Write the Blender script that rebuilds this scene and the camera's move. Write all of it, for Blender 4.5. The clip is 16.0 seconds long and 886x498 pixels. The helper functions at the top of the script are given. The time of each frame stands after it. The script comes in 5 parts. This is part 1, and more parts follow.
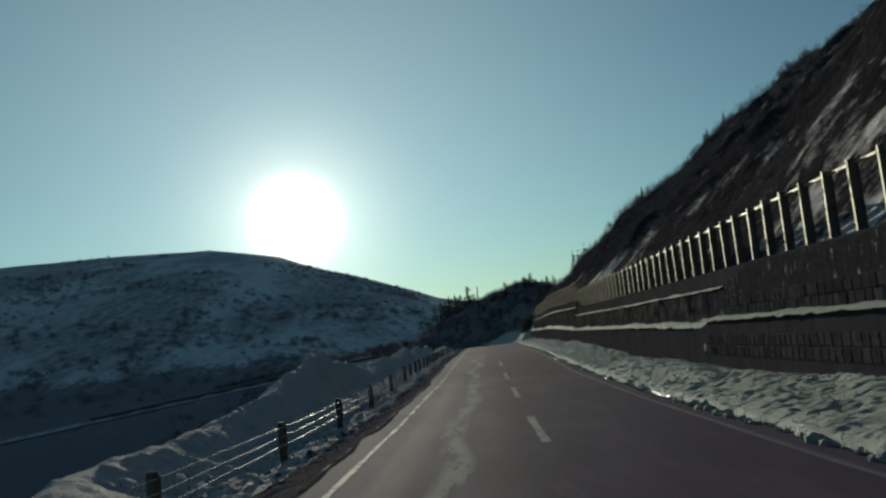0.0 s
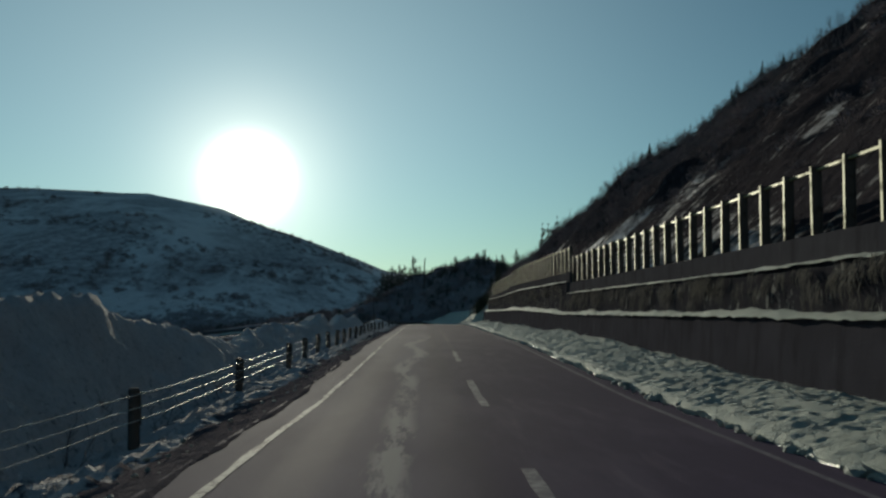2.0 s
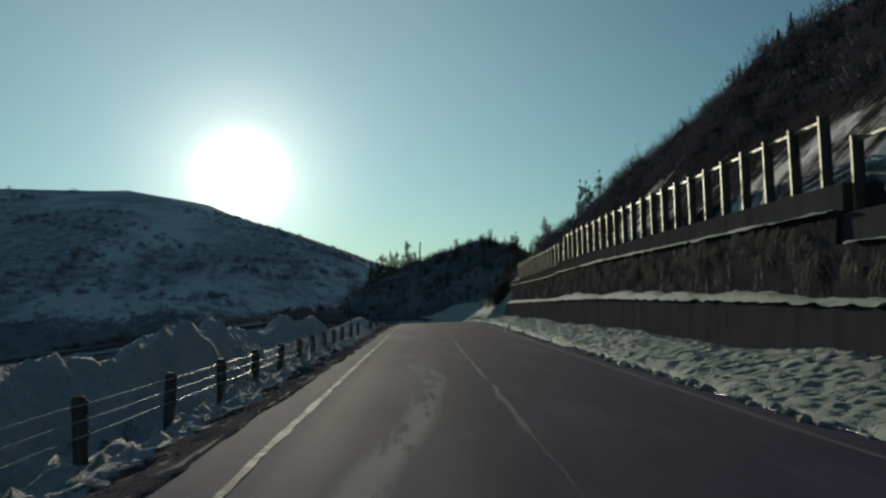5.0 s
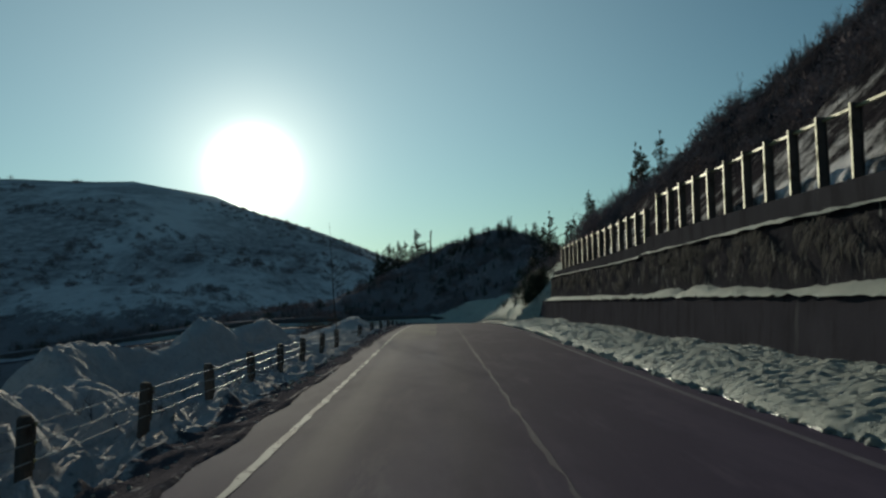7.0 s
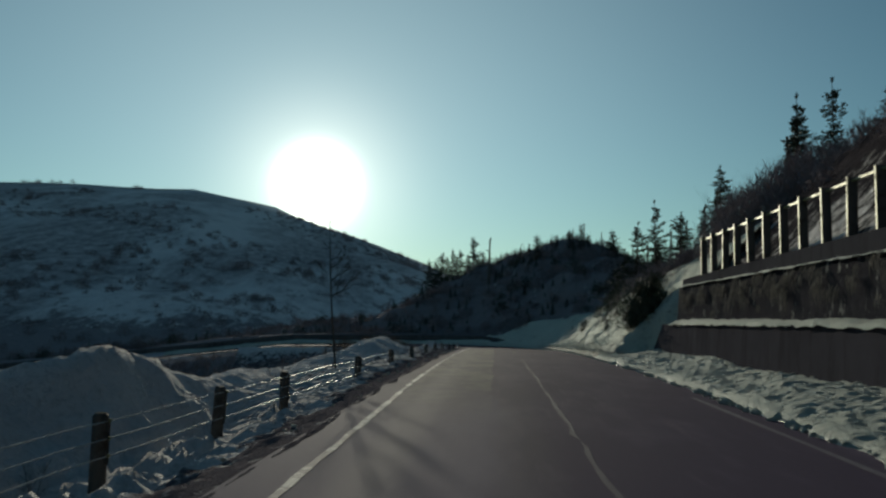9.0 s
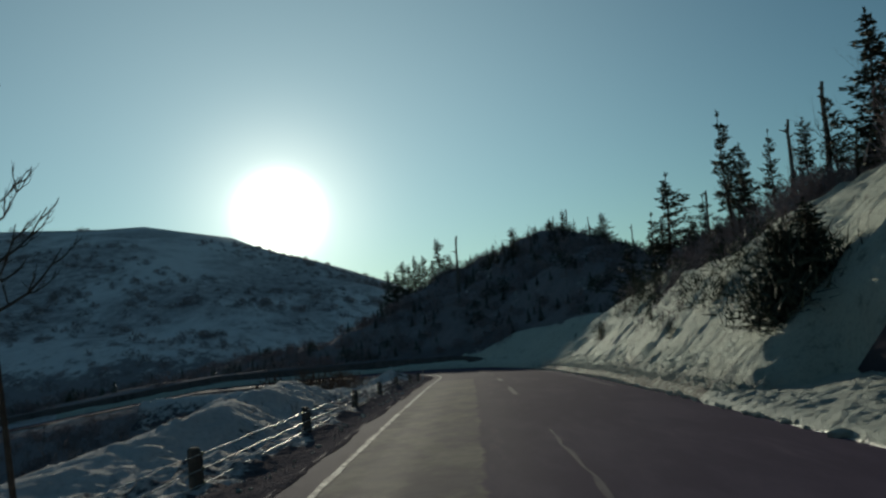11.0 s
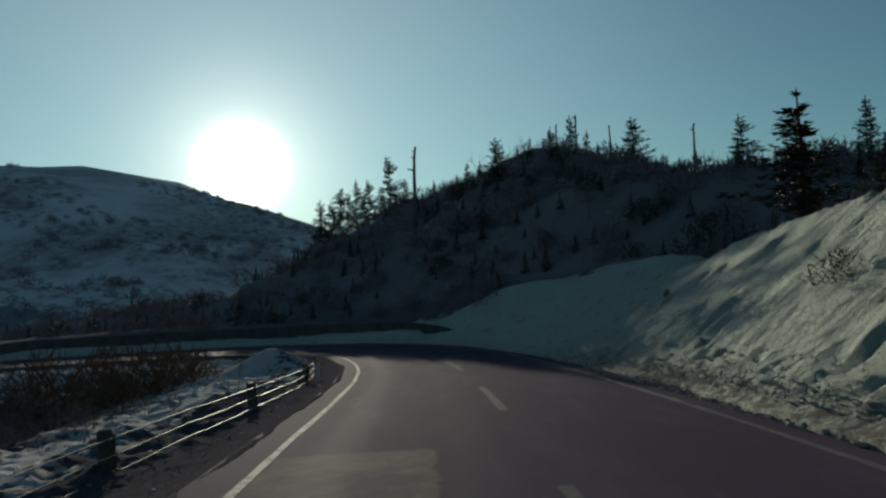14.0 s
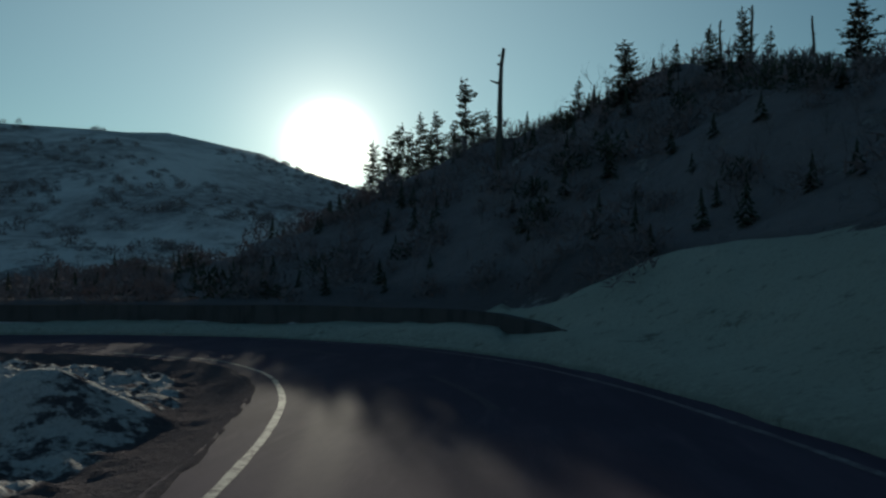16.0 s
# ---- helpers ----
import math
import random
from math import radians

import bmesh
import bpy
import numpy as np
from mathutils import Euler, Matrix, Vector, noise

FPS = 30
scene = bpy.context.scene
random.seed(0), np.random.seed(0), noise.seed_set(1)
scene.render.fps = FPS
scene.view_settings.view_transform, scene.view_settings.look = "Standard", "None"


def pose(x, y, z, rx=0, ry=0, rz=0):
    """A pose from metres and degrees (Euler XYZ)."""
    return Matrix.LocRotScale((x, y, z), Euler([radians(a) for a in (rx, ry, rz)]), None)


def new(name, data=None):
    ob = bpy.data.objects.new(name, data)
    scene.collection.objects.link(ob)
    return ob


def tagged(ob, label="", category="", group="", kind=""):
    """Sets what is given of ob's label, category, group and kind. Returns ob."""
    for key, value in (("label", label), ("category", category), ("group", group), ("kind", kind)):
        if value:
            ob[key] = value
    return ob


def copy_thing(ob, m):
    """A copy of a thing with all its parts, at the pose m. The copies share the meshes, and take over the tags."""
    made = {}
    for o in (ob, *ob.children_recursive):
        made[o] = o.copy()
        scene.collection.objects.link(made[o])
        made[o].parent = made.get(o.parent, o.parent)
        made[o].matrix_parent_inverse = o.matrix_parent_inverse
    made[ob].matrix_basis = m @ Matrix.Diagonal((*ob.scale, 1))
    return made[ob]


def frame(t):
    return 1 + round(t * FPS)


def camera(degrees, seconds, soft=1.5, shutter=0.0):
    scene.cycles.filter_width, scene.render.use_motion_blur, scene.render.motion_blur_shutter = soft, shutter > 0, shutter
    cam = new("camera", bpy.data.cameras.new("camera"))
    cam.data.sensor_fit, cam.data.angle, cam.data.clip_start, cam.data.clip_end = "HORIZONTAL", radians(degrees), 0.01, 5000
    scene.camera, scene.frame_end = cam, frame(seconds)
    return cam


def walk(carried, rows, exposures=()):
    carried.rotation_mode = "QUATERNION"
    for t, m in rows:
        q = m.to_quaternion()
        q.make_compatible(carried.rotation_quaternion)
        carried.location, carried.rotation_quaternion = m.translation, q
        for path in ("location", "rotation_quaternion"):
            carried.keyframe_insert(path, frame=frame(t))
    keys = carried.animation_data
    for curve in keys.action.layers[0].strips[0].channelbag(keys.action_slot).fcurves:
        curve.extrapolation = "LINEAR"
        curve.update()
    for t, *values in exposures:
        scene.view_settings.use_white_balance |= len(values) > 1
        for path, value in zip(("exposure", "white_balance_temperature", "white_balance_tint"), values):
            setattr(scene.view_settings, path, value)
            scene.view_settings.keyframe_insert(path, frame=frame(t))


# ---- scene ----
cam = camera(56.9, 16.0, soft=2.5)
METRES, EYE, TILT, LEAN, TURN = 150.0, 1.45, 0.0, 0.0, 2.1
ROWS = [
    (0.0, 0.0, 0.0069, -0.00010, 0.62, 5.85, 6.05),
    (0.5, -0.0005, 0.0369, -0.00113, -3.79, 5.0, 4.94),
    (1.0, 0.0003, 0.0711, -0.00197, -6.88, 6.27, 3.35),
    (1.5, 0.002, 0.1012, -0.00283, -4.98, 2.89, 1.67),
    (2.0, 0.0034, 0.1356, -0.00330, -3.43, 4.07, -0.21),
    (2.5, 0.0046, 0.1658, -0.00380, -0.54, 3.86, -0.05),
    (3.0, 0.0056, 0.2008, -0.00430, -1.16, 2.98, 0.91),
    (3.5, 0.0065, 0.2331, -0.00440, -2.23, 4.06, 0.52),
    (3.7, 0.00694, 0.24498, -0.00438, -3.11, 4.05, 0.12),
    (5.8, 0.01093, 0.35291, -0.00325, -3.64, 3.11, 2.02),
    (6.0, 0.0113, 0.3627, -0.00323, -3.42, 3.06, 1.66),
    (6.5, 0.0126, 0.3887, -0.00347, -3.39, 3.43, 1.27),
    (7.0, 0.0141, 0.4181, -0.00357, -2.9, 3.23, 1.26),
    (7.5, 0.0154, 0.4446, -0.00377, -3.24, 3.48, 0.78),
    (8.0, 0.0166, 0.4751, -0.00397, -4.72, 3.24, -1.12),
    (8.5, 0.0178, 0.5035, -0.00417, 0.36, 5.11, -0.89),
    (8.7, 0.0183, 0.51517, -0.00425, 1.12, 4.39, -0.89),
    (10.8, 0.02357, 0.64921, -0.00489, -1.18, 5.87, 3.77),
    (11.0, 0.024, 0.6609, -0.00493, -0.64, 5.61, 4.76),
    (11.5, 0.0248, 0.69, -0.00510, -1.75, 5.49, 3.77),
    (12.0, 0.0258, 0.7236, -0.00570, -2.39, 2.69, 2.52),
    (12.5, 0.0273, 0.754, -0.00650, -3.15, 5.23, 2.56),
    (13.0, 0.0288, 0.7892, -0.00720, -3.51, 3.91, 0.55),
    (13.5, 0.0306, 0.8213, -0.00800, -4.54, 2.89, -0.68),
    (14.0, 0.0325, 0.8576, -0.00920, -3.47, 2.68, 2.59),
    (14.5, 0.0342, 0.8896, -0.01010, -4.23, 2.25, 2.97),
    (15.0, 0.0353, 0.9268, -0.01150, -0.47, 2.93, 4.5),
    (15.5, 0.0363, 0.9595, -0.01250, 0.13, 1.73, -1.32),
    (16.0, 0.0369, 0.9989, -0.01450, 2.13, 1.75, -0.4),
]
walk(cam, [(t, pose(0, 0, EYE, TILT, LEAN, TURN) @ pose(METRES * x, METRES * y, METRES * z, 90 + pitch, roll, yaw)) for t, x, y, z, yaw, pitch, roll in ROWS],
     exposures=[(0.0, 0.38, 6900, 6), (16.0, 0.38, 6900, 6)])

# ---- world, sun ----
SUN_AZ, SUN_EL = radians(-12.2), radians(8.75)      # azimuth from +y towards +x
SUN_DIR = Vector((math.sin(SUN_AZ) * math.cos(SUN_EL), math.cos(SUN_AZ) * math.cos(SUN_EL), math.sin(SUN_EL)))


def make_world():
    w = bpy.data.worlds.new("sky")
    scene.world = w
    w.use_nodes = True
    nt = w.node_tree
    nt.nodes.clear()
    out = nt.nodes.new("ShaderNodeOutputWorld")
    bg = nt.nodes.new("ShaderNodeBackground")
    sky = nt.nodes.new("ShaderNodeTexSky")
    sky.sky_type = "NISHITA"
    sky.sun_disc = False
    sky.sun_elevation, sky.sun_rotation = SUN_EL, SUN_AZ
    sky.altitude, sky.air_density, sky.dust_density, sky.ozone_density = 900.0, 1.0, 0.02, 2.2
    bg.inputs["Strength"].default_value = 0.066
    # the sun's disc and aureole, widened in the sky to mimic lens bloom
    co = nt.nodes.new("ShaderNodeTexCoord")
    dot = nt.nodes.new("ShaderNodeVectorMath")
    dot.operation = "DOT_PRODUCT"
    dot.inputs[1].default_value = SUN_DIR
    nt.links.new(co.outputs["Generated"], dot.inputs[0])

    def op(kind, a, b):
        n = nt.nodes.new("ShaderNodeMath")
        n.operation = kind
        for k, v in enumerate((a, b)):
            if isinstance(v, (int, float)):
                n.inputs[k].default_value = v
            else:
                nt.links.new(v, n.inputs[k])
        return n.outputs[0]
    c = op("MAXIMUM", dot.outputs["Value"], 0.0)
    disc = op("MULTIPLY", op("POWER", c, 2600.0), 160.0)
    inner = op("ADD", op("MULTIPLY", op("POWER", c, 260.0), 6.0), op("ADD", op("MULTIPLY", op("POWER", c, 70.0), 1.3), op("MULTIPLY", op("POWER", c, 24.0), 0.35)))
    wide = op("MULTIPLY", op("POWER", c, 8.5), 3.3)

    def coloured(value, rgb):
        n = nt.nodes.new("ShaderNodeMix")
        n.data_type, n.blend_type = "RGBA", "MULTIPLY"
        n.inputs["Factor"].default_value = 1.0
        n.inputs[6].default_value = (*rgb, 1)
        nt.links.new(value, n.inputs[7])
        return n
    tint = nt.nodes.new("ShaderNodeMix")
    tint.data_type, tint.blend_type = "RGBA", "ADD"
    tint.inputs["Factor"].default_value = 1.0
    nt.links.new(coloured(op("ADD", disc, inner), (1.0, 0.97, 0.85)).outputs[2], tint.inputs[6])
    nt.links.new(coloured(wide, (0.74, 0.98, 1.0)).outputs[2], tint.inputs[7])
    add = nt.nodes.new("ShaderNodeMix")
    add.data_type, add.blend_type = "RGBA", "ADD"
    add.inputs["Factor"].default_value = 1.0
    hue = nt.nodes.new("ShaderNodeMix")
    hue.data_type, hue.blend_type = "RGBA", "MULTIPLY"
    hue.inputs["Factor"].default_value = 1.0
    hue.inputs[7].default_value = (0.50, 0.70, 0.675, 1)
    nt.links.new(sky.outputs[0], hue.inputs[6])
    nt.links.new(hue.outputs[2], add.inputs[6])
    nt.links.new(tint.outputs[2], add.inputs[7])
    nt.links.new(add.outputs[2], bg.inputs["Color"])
    nt.links.new(bg.outputs[0], out.inputs["Surface"])


make_world()
sun_data = bpy.data.lights.new("sun", "SUN")
sun_data.energy, sun_data.angle, sun_data.color = 2.6, radians(0.53), (1.0, 0.97, 0.83)
sun = new("sun", sun_data)
sun.matrix_world = Matrix.Translation((0, 90, 60)) @ SUN_DIR.to_track_quat("Z", "Y").to_matrix().to_4x4()


# ---- materials ----
class Mat:
    """A node material being written."""

    def __init__(self, name, rough=0.8, metal=0.0, spec=0.5):
        self.m = bpy.data.materials.new(name)
        self.m.use_nodes = True
        self.nt = self.m.node_tree
        self.b = self.nt.nodes["Principled BSDF"]
        self.b.inputs["Roughness"].default_value = rough
        self.b.inputs["Metallic"].default_value = metal
        self.b.inputs["Specular IOR Level"].default_value = spec

    def node(self, kind, **inputs):
        n = self.nt.nodes.new(kind)
        for k, v in inputs.items():
            self.put(n, k.replace("_", " "), v)
        return n

    def put(self, n, key, v):
        sock = n.inputs[key]
        if hasattr(v, "is_output"):
            self.nt.links.new(v, sock)
        else:
            sock.default_value = v

    def pos(self, scale=(1, 1, 1)):
        g = self.node("ShaderNodeNewGeometry")
        mp = self.node("ShaderNodeMapping")
        self.put(mp, "Vector", g.outputs["Position"])
        self.put(mp, "Scale", scale)
        return mp.outputs[0]

    def noise(self, scale, detail=4.0, rough=0.55, vec=None, stretch=(1, 1, 1)):
        n = self.node("ShaderNodeTexNoise", Scale=scale, Detail=detail, Roughness=rough)
        self.put(n, "Vector", vec if vec is not None else self.pos(stretch))
        return n.outputs["Fac"]

    def ramp(self, fac, lo, hi):
        n = self.node("ShaderNodeMapRange")
        n.interpolation_type = "SMOOTHSTEP"
        self.put(n, "Value", fac)
        self.put(n, "From Min", lo)
        self.put(n, "From Max", hi)
        return n.outputs["Result"]

    def math(self, kind, a, b=0.0):
        n = self.nt.nodes.new("ShaderNodeMath")
        n.operation = kind
        self.put(n, 0, a)
        self.put(n, 1, b)
        return n.outputs[0]

    def mix(self, fac, a, b):
        n = self.nt.nodes.new("ShaderNodeMix")
        n.data_type = "RGBA"
        self.put(n, "Factor", fac)
        for key, v in ((6, a), (7, b)):
            self.put(n, key, (*v, 1) if isinstance(v, tuple) and len(v) == 3 else v)
        return n.outputs[2]

    def attr(self, name):
        n = self.nt.nodes.new("ShaderNodeAttribute")
        n.attribute_name = name
        return n.outputs["Fac"]

    def bump(self, height, strength=0.4, distance=0.02):
        n = self.node("ShaderNodeBump", Strength=strength, Distance=distance)
        self.put(n, "Height", height)
        self.put(self.b, "Normal", n.outputs[0])

    def colour(self, c):
        self.put(self.b, "Base Color", (*c, 1) if isinstance(c, tuple) and len(c) == 3 else c)

    def rough(self, r):
        self.put(self.b, "Roughness", r)


def snow_material():
    k = Mat("snow", 0.8, spec=0.1)
    dirt = k.ramp(k.noise(1.7, 8, 0.75), 0.54, 0.68)
    grey = k.mix(k.noise(0.5, 4), (0.49, 0.53, 0.46), (0.66, 0.705, 0.62))
    grey = k.mix(k.math("MULTIPLY", k.ramp(k.noise(11.0, 6, 0.75), 0.48, 0.66), 0.4), grey, (0.26, 0.28, 0.25))
    grey = k.mix(k.math("MULTIPLY", k.attr("grit"), k.ramp(k.noise(4.5, 7, 0.75), 0.36, 0.56)), grey, (0.13, 0.12, 0.11))
    k.colour(k.mix(k.math("MULTIPLY", dirt, 0.65), grey, (0.11, 0.10, 0.075)))
    furrow = k.math("ADD", k.noise(1.5, 6, 0.65, stretch=(0.3, 1.5, 0.3)), k.math("MULTIPLY", k.noise(5.0, 5, 0.7, stretch=(0.3, 1.3, 0.3)), 0.6))
    h = k.math("ADD", k.math("ADD", k.math("MULTIPLY", k.noise(5.0, 7, 0.7), 0.7), furrow), k.math("MULTIPLY", k.noise(26.0, 5, 0.7), 0.4))
    k.bump(h, 1.0, 0.2)
    return k.m


def ploughed_material():
    """Ploughed roadside snow: granular, with grit."""
    k = Mat("ploughed_snow", 0.8, spec=0.12)
    grit = k.ramp(k.noise(14.0, 6, 0.7), 0.55, 0.75)
    blotch = k.ramp(k.noise(1.1, 5), 0.45, 0.7)
    base = k.mix(k.noise(3.0, 4), (0.46, 0.495, 0.445), (0.605, 0.645, 0.585))
    base = k.mix(k.math("MULTIPLY", blotch, 0.35), base, (0.44, 0.45, 0.41))
    k.colour(k.mix(k.math("MULTIPLY", grit, 0.4), base, (0.28, 0.26, 0.24)))
    h = k.math("ADD", k.noise(9.0, 7, 0.7), k.math("MULTIPLY", k.noise(34.0, 5, 0.7), 0.6))
    k.bump(h, 1.0, 0.12)
    return k.m


def verge_material():
    """Trampled snow, earth and dead grass on the embankment; 'cover' is the share of earth, raised also for shaded
    snow.
    """
    k = Mat("dirty_verge", 0.9, spec=0.0)
    cover = k.attr("cover")
    v = k.math("ADD", k.math("MULTIPLY", k.noise(1.6, 7, 0.65), 0.6), k.math("MULTIPLY", k.noise(7.0, 5, 0.6), 0.4))
    lim = k.math("SUBTRACT", 0.80, k.math("MULTIPLY", cover, 0.6))
    bare = k.ramp(k.math("SUBTRACT", v, lim), -0.05, 0.05)
    soil = k.mix(k.noise(11.0, 6), (0.070, 0.062, 0.070), (0.17, 0.15, 0.165))
    snow = k.mix(k.noise(2.0, 5), (0.56, 0.535, 0.53), (0.74, 0.71, 0.70))
    snow = k.mix(k.math("MULTIPLY", k.ramp(k.noise(9.0, 7, 0.75), 0.48, 0.68), 0.45), snow, (0.26, 0.25, 0.24))
    k.colour(k.mix(bare, snow, soil))
    k.bump(k.math("ADD", k.noise(6.0, 7, 0.65), k.math("MULTIPLY", k.noise(30.0, 4), 0.4)), 1.0, 0.12)
    return k.m


def ground_material():
    """Snow with brushwood, soil and rock breaking through; 'cover' is the share that is bare."""
    k = Mat("hillside", 0.9, spec=0.0)
    cover = k.attr("cover")
    n = k.math("ADD", k.math("MULTIPLY", k.noise(0.16, 7, 0.62, stretch=(1, 0.6, 0.6)), 0.62), k.math("MULTIPLY", k.noise(0.022, 5, 0.55, stretch=(1, 0.4, 0.4)), 0.38))
    across = k.noise(0.5, 6, 0.6, stretch=(0.6, 1.25, 0.6))
    down = k.noise(0.6, 6, 0.6, stretch=(1.2, 0.6, 0.8))
    where = k.node("ShaderNodeSeparateXYZ", Vector=k.pos())
    pick_m = k.nt.nodes.new("ShaderNodeMix")
    k.put(pick_m, "Factor", k.ramp(where.outputs[1], 112, 125))
    k.put(pick_m, 2, across)
    k.put(pick_m, 3, down)
    streak = pick_m.outputs[0]
    v = k.math("ADD", k.math("ADD", k.math("MULTIPLY", n, 0.53), k.math("MULTIPLY", streak, 0.22)), k.math("MULTIPLY", k.noise(1.4, 8, 0.75), 0.25))
    lim = k.math("SUBTRACT", 0.78, k.math("MULTIPLY", cover, 0.56))
    bare = k.ramp(k.math("SUBTRACT", v, lim), -0.03, 0.035)
    soil = k.mix(k.noise(1.3, 6), (0.020, 0.018, 0.021), (0.065, 0.057, 0.064))
    soil = k.mix(k.math("MULTIPLY", k.ramp(k.noise(2.6, 8, 0.75), 0.58, 0.72), 0.25), soil, (0.34, 0.37, 0.43))
    snow = k.mix(k.noise(0.3, 5), (0.80, 0.77, 0.77), (0.90, 0.87, 0.87))
    # paler soil under the woods: part twigs, part lens haze put into the colour
    soil = k.mix(k.attr("wood"), soil, k.mix(k.noise(0.9, 8, 0.75), (0.20, 0.18, 0.19), (0.38, 0.345, 0.36)))
    # leafless woods on the far slopes: twigs over snow, grey-brown and fine
    wood = k.attr("wood")
    fine = k.ramp(k.noise(0.3, 9, 0.8, stretch=(1, 0.45, 0.3)), 0.3, 0.62)
    patch = k.ramp(k.math("ADD", k.math("MULTIPLY", k.noise(0.016, 4, 0.5, stretch=(1, 0.32, 0.3)), 0.6), k.math("MULTIPLY", k.noise(0.06, 5, 0.6, stretch=(1, 0.32, 0.3)), 0.4)), 0.43, 0.56)
    amount = k.math("MULTIPLY", wood, k.math("MULTIPLY", k.math("ADD", 0.25, k.math("MULTIPLY", fine, 0.75)), k.math("ADD", 0.22, k.math("MULTIPLY", patch, 0.78))))
    snow = k.mix(amount, snow, k.mix(k.noise(0.2, 5), (0.24, 0.215, 0.225), (0.40, 0.37, 0.38)))
    k.colour(k.mix(bare, snow, soil))
    k.bump(k.math("ADD", k.noise(1.2, 7, 0.65), k.math("MULTIPLY", bare, 0.3)), 1.0, 0.6)
    return k.m


def asphalt_material():
    k = Mat("asphalt", 0.9, spec=0.008)
    uv = k.node("ShaderNodeUVMap")
    sep = k.node("ShaderNodeSeparateXYZ", Vector=uv.outputs[0])
    lat, along = sep.outputs[0], sep.outputs[1]
    wob = k.math("MULTIPLY", k.math("SUBTRACT", k.noise(0.45, 5, stretch=(1, 0.35, 1)), 0.5), 1.4)
    p = k.math("ADD", lat, wob)
    early = k.ramp(along, 162, 150)
    # salt-dusted, worn part of the near lane, paled further for lens glare; darker beyond
    dusty = k.math("MULTIPLY", k.math("MULTIPLY", k.ramp(p, -0.5, -1.2), k.ramp(k.noise(0.25, 4, stretch=(1, 0.3, 1)), 0.25, 0.55)), early)
    track = k.ramp(k.math("ABSOLUTE", k.math("SUBTRACT", k.math("ABSOLUTE", k.math("ADD", lat, 1.4)), 0.75)), 0.42, 0.12)
    dark = k.mix(k.noise(90.0, 3), (0.062, 0.048, 0.070), (0.103, 0.081, 0.116))
    dark = k.mix(k.math("MULTIPLY", k.ramp(k.noise(0.8, 6, 0.65, stretch=(1, 0.25, 1)), 0.45, 0.65), 0.35), dark, (0.135, 0.109, 0.147))
    pale = k.mix(k.noise(60.0, 3), (0.26, 0.222, 0.25), (0.36, 0.31, 0.345))
    c = k.mix(k.math("MULTIPLY", dusty, 0.36), dark, pale)
    streak = k.ramp(k.noise(2.2, 6, 0.65, stretch=(1, 0.12, 1)), 0.55, 0.75)
    c = k.mix(k.math("MULTIPLY", streak, 0.3), c, (0.18, 0.148, 0.182))
    c = k.mix(k.math("MULTIPLY", k.math("MULTIPLY", track, early), 0.22), c, (0.085, 0.073, 0.085))
    # an older, paler strip with a ragged seam, ending at a cross joint
    seam = k.math("ADD", lat, k.math("MULTIPLY", k.math("SUBTRACT", k.noise(1.6, 6, 0.7), 0.5), 0.34))
    old = k.math("MULTIPLY", k.math("MULTIPLY", k.ramp(seam, -1.02, -1.09), k.ramp(seam, -2.92, -2.80)), k.math("MULTIPLY", k.ramp(along, 197.9, 197.7), k.ramp(along, 150, 162)))
    worn = k.mix(k.ramp(k.noise(2.5, 7, 0.7), 0.3, 0.7), (0.17, 0.150, 0.132), (0.25, 0.222, 0.195))
    c = k.mix(k.math("MULTIPLY", old, k.math("ADD", 0.42, k.math("MULTIPLY", k.ramp(k.noise(0.9, 8, 0.7, stretch=(1, 0.5, 1)), 0.40, 0.60), 0.58))), c, worn)
    # a trail of dried slush wandering along the lane
    way = k.math("MULTIPLY", k.math("SUBTRACT", k.noise(0.09, 1, 0.4, stretch=(0.1, 1, 0.1)), 0.5), 2.2)
    trail = k.ramp(k.math("ABSOLUTE", k.math("ADD", k.math("ADD", lat, 1.35), way)), 0.30, 0.08)
    trail = k.math("MULTIPLY", k.math("MULTIPLY", trail, k.ramp(k.noise(3.0, 7, 0.7, stretch=(1, 0.14, 1)), 0.42, 0.54)), k.ramp(along, 135, 110))
    c = k.mix(k.math("MULTIPLY", trail, 0.65), c, (0.46, 0.42, 0.385))
    k.colour(c)
    k.rough(k.math("SUBTRACT", 0.88, k.math("MULTIPLY", track, 0.06)))
    k.bump(k.math("ADD", k.noise(120.0, 3), k.math("MULTIPLY", k.noise(14.0, 4), 0.6)), 0.5, 0.006)
    return k.m


def paint_material(name, lo, hi, paint, under=(0.13, 0.114, 0.138), scale=3.5):
    """Road paint, worn or shadow-gapped through to the asphalt between lo and hi."""
    k = Mat(name, 0.8, spec=0.03)
    worn = k.ramp(k.noise(scale, 7, 0.75), lo, hi)
    c = k.mix(k.noise(25.0, 4), paint, tuple(v * 0.8 for v in paint))
    k.colour(k.mix(worn, c, under))
    k.bump(k.noise(80.0, 3), 0.4, 0.004)
    return k.m


def concrete_material(name, a, b, streaks=0.5):
    k = Mat(name, 0.9, spec=0.0)
    big = k.noise(0.8, 6, 0.6)
    drip = k.noise(2.2, 7, 0.65, stretch=(1, 1, 0.22))
    c = k.mix(big, a, b)
    c = k.mix(k.math("MULTIPLY", k.ramp(drip, 0.48, 0.68), streaks), c, (0.026, 0.025, 0.026))
    c = k.mix(k.math("MULTIPLY", k.ramp(k.noise(2.3, 6, stretch=(1, 1, 0.2)), 0.62, 0.75), 0.35), c, (0.15, 0.148, 0.145))
    k.colour(c)
    k.bump(k.math("ADD", k.noise(30.0, 4), k.math("MULTIPLY", drip, 0.6)), 0.5, 0.02)
    return k.m


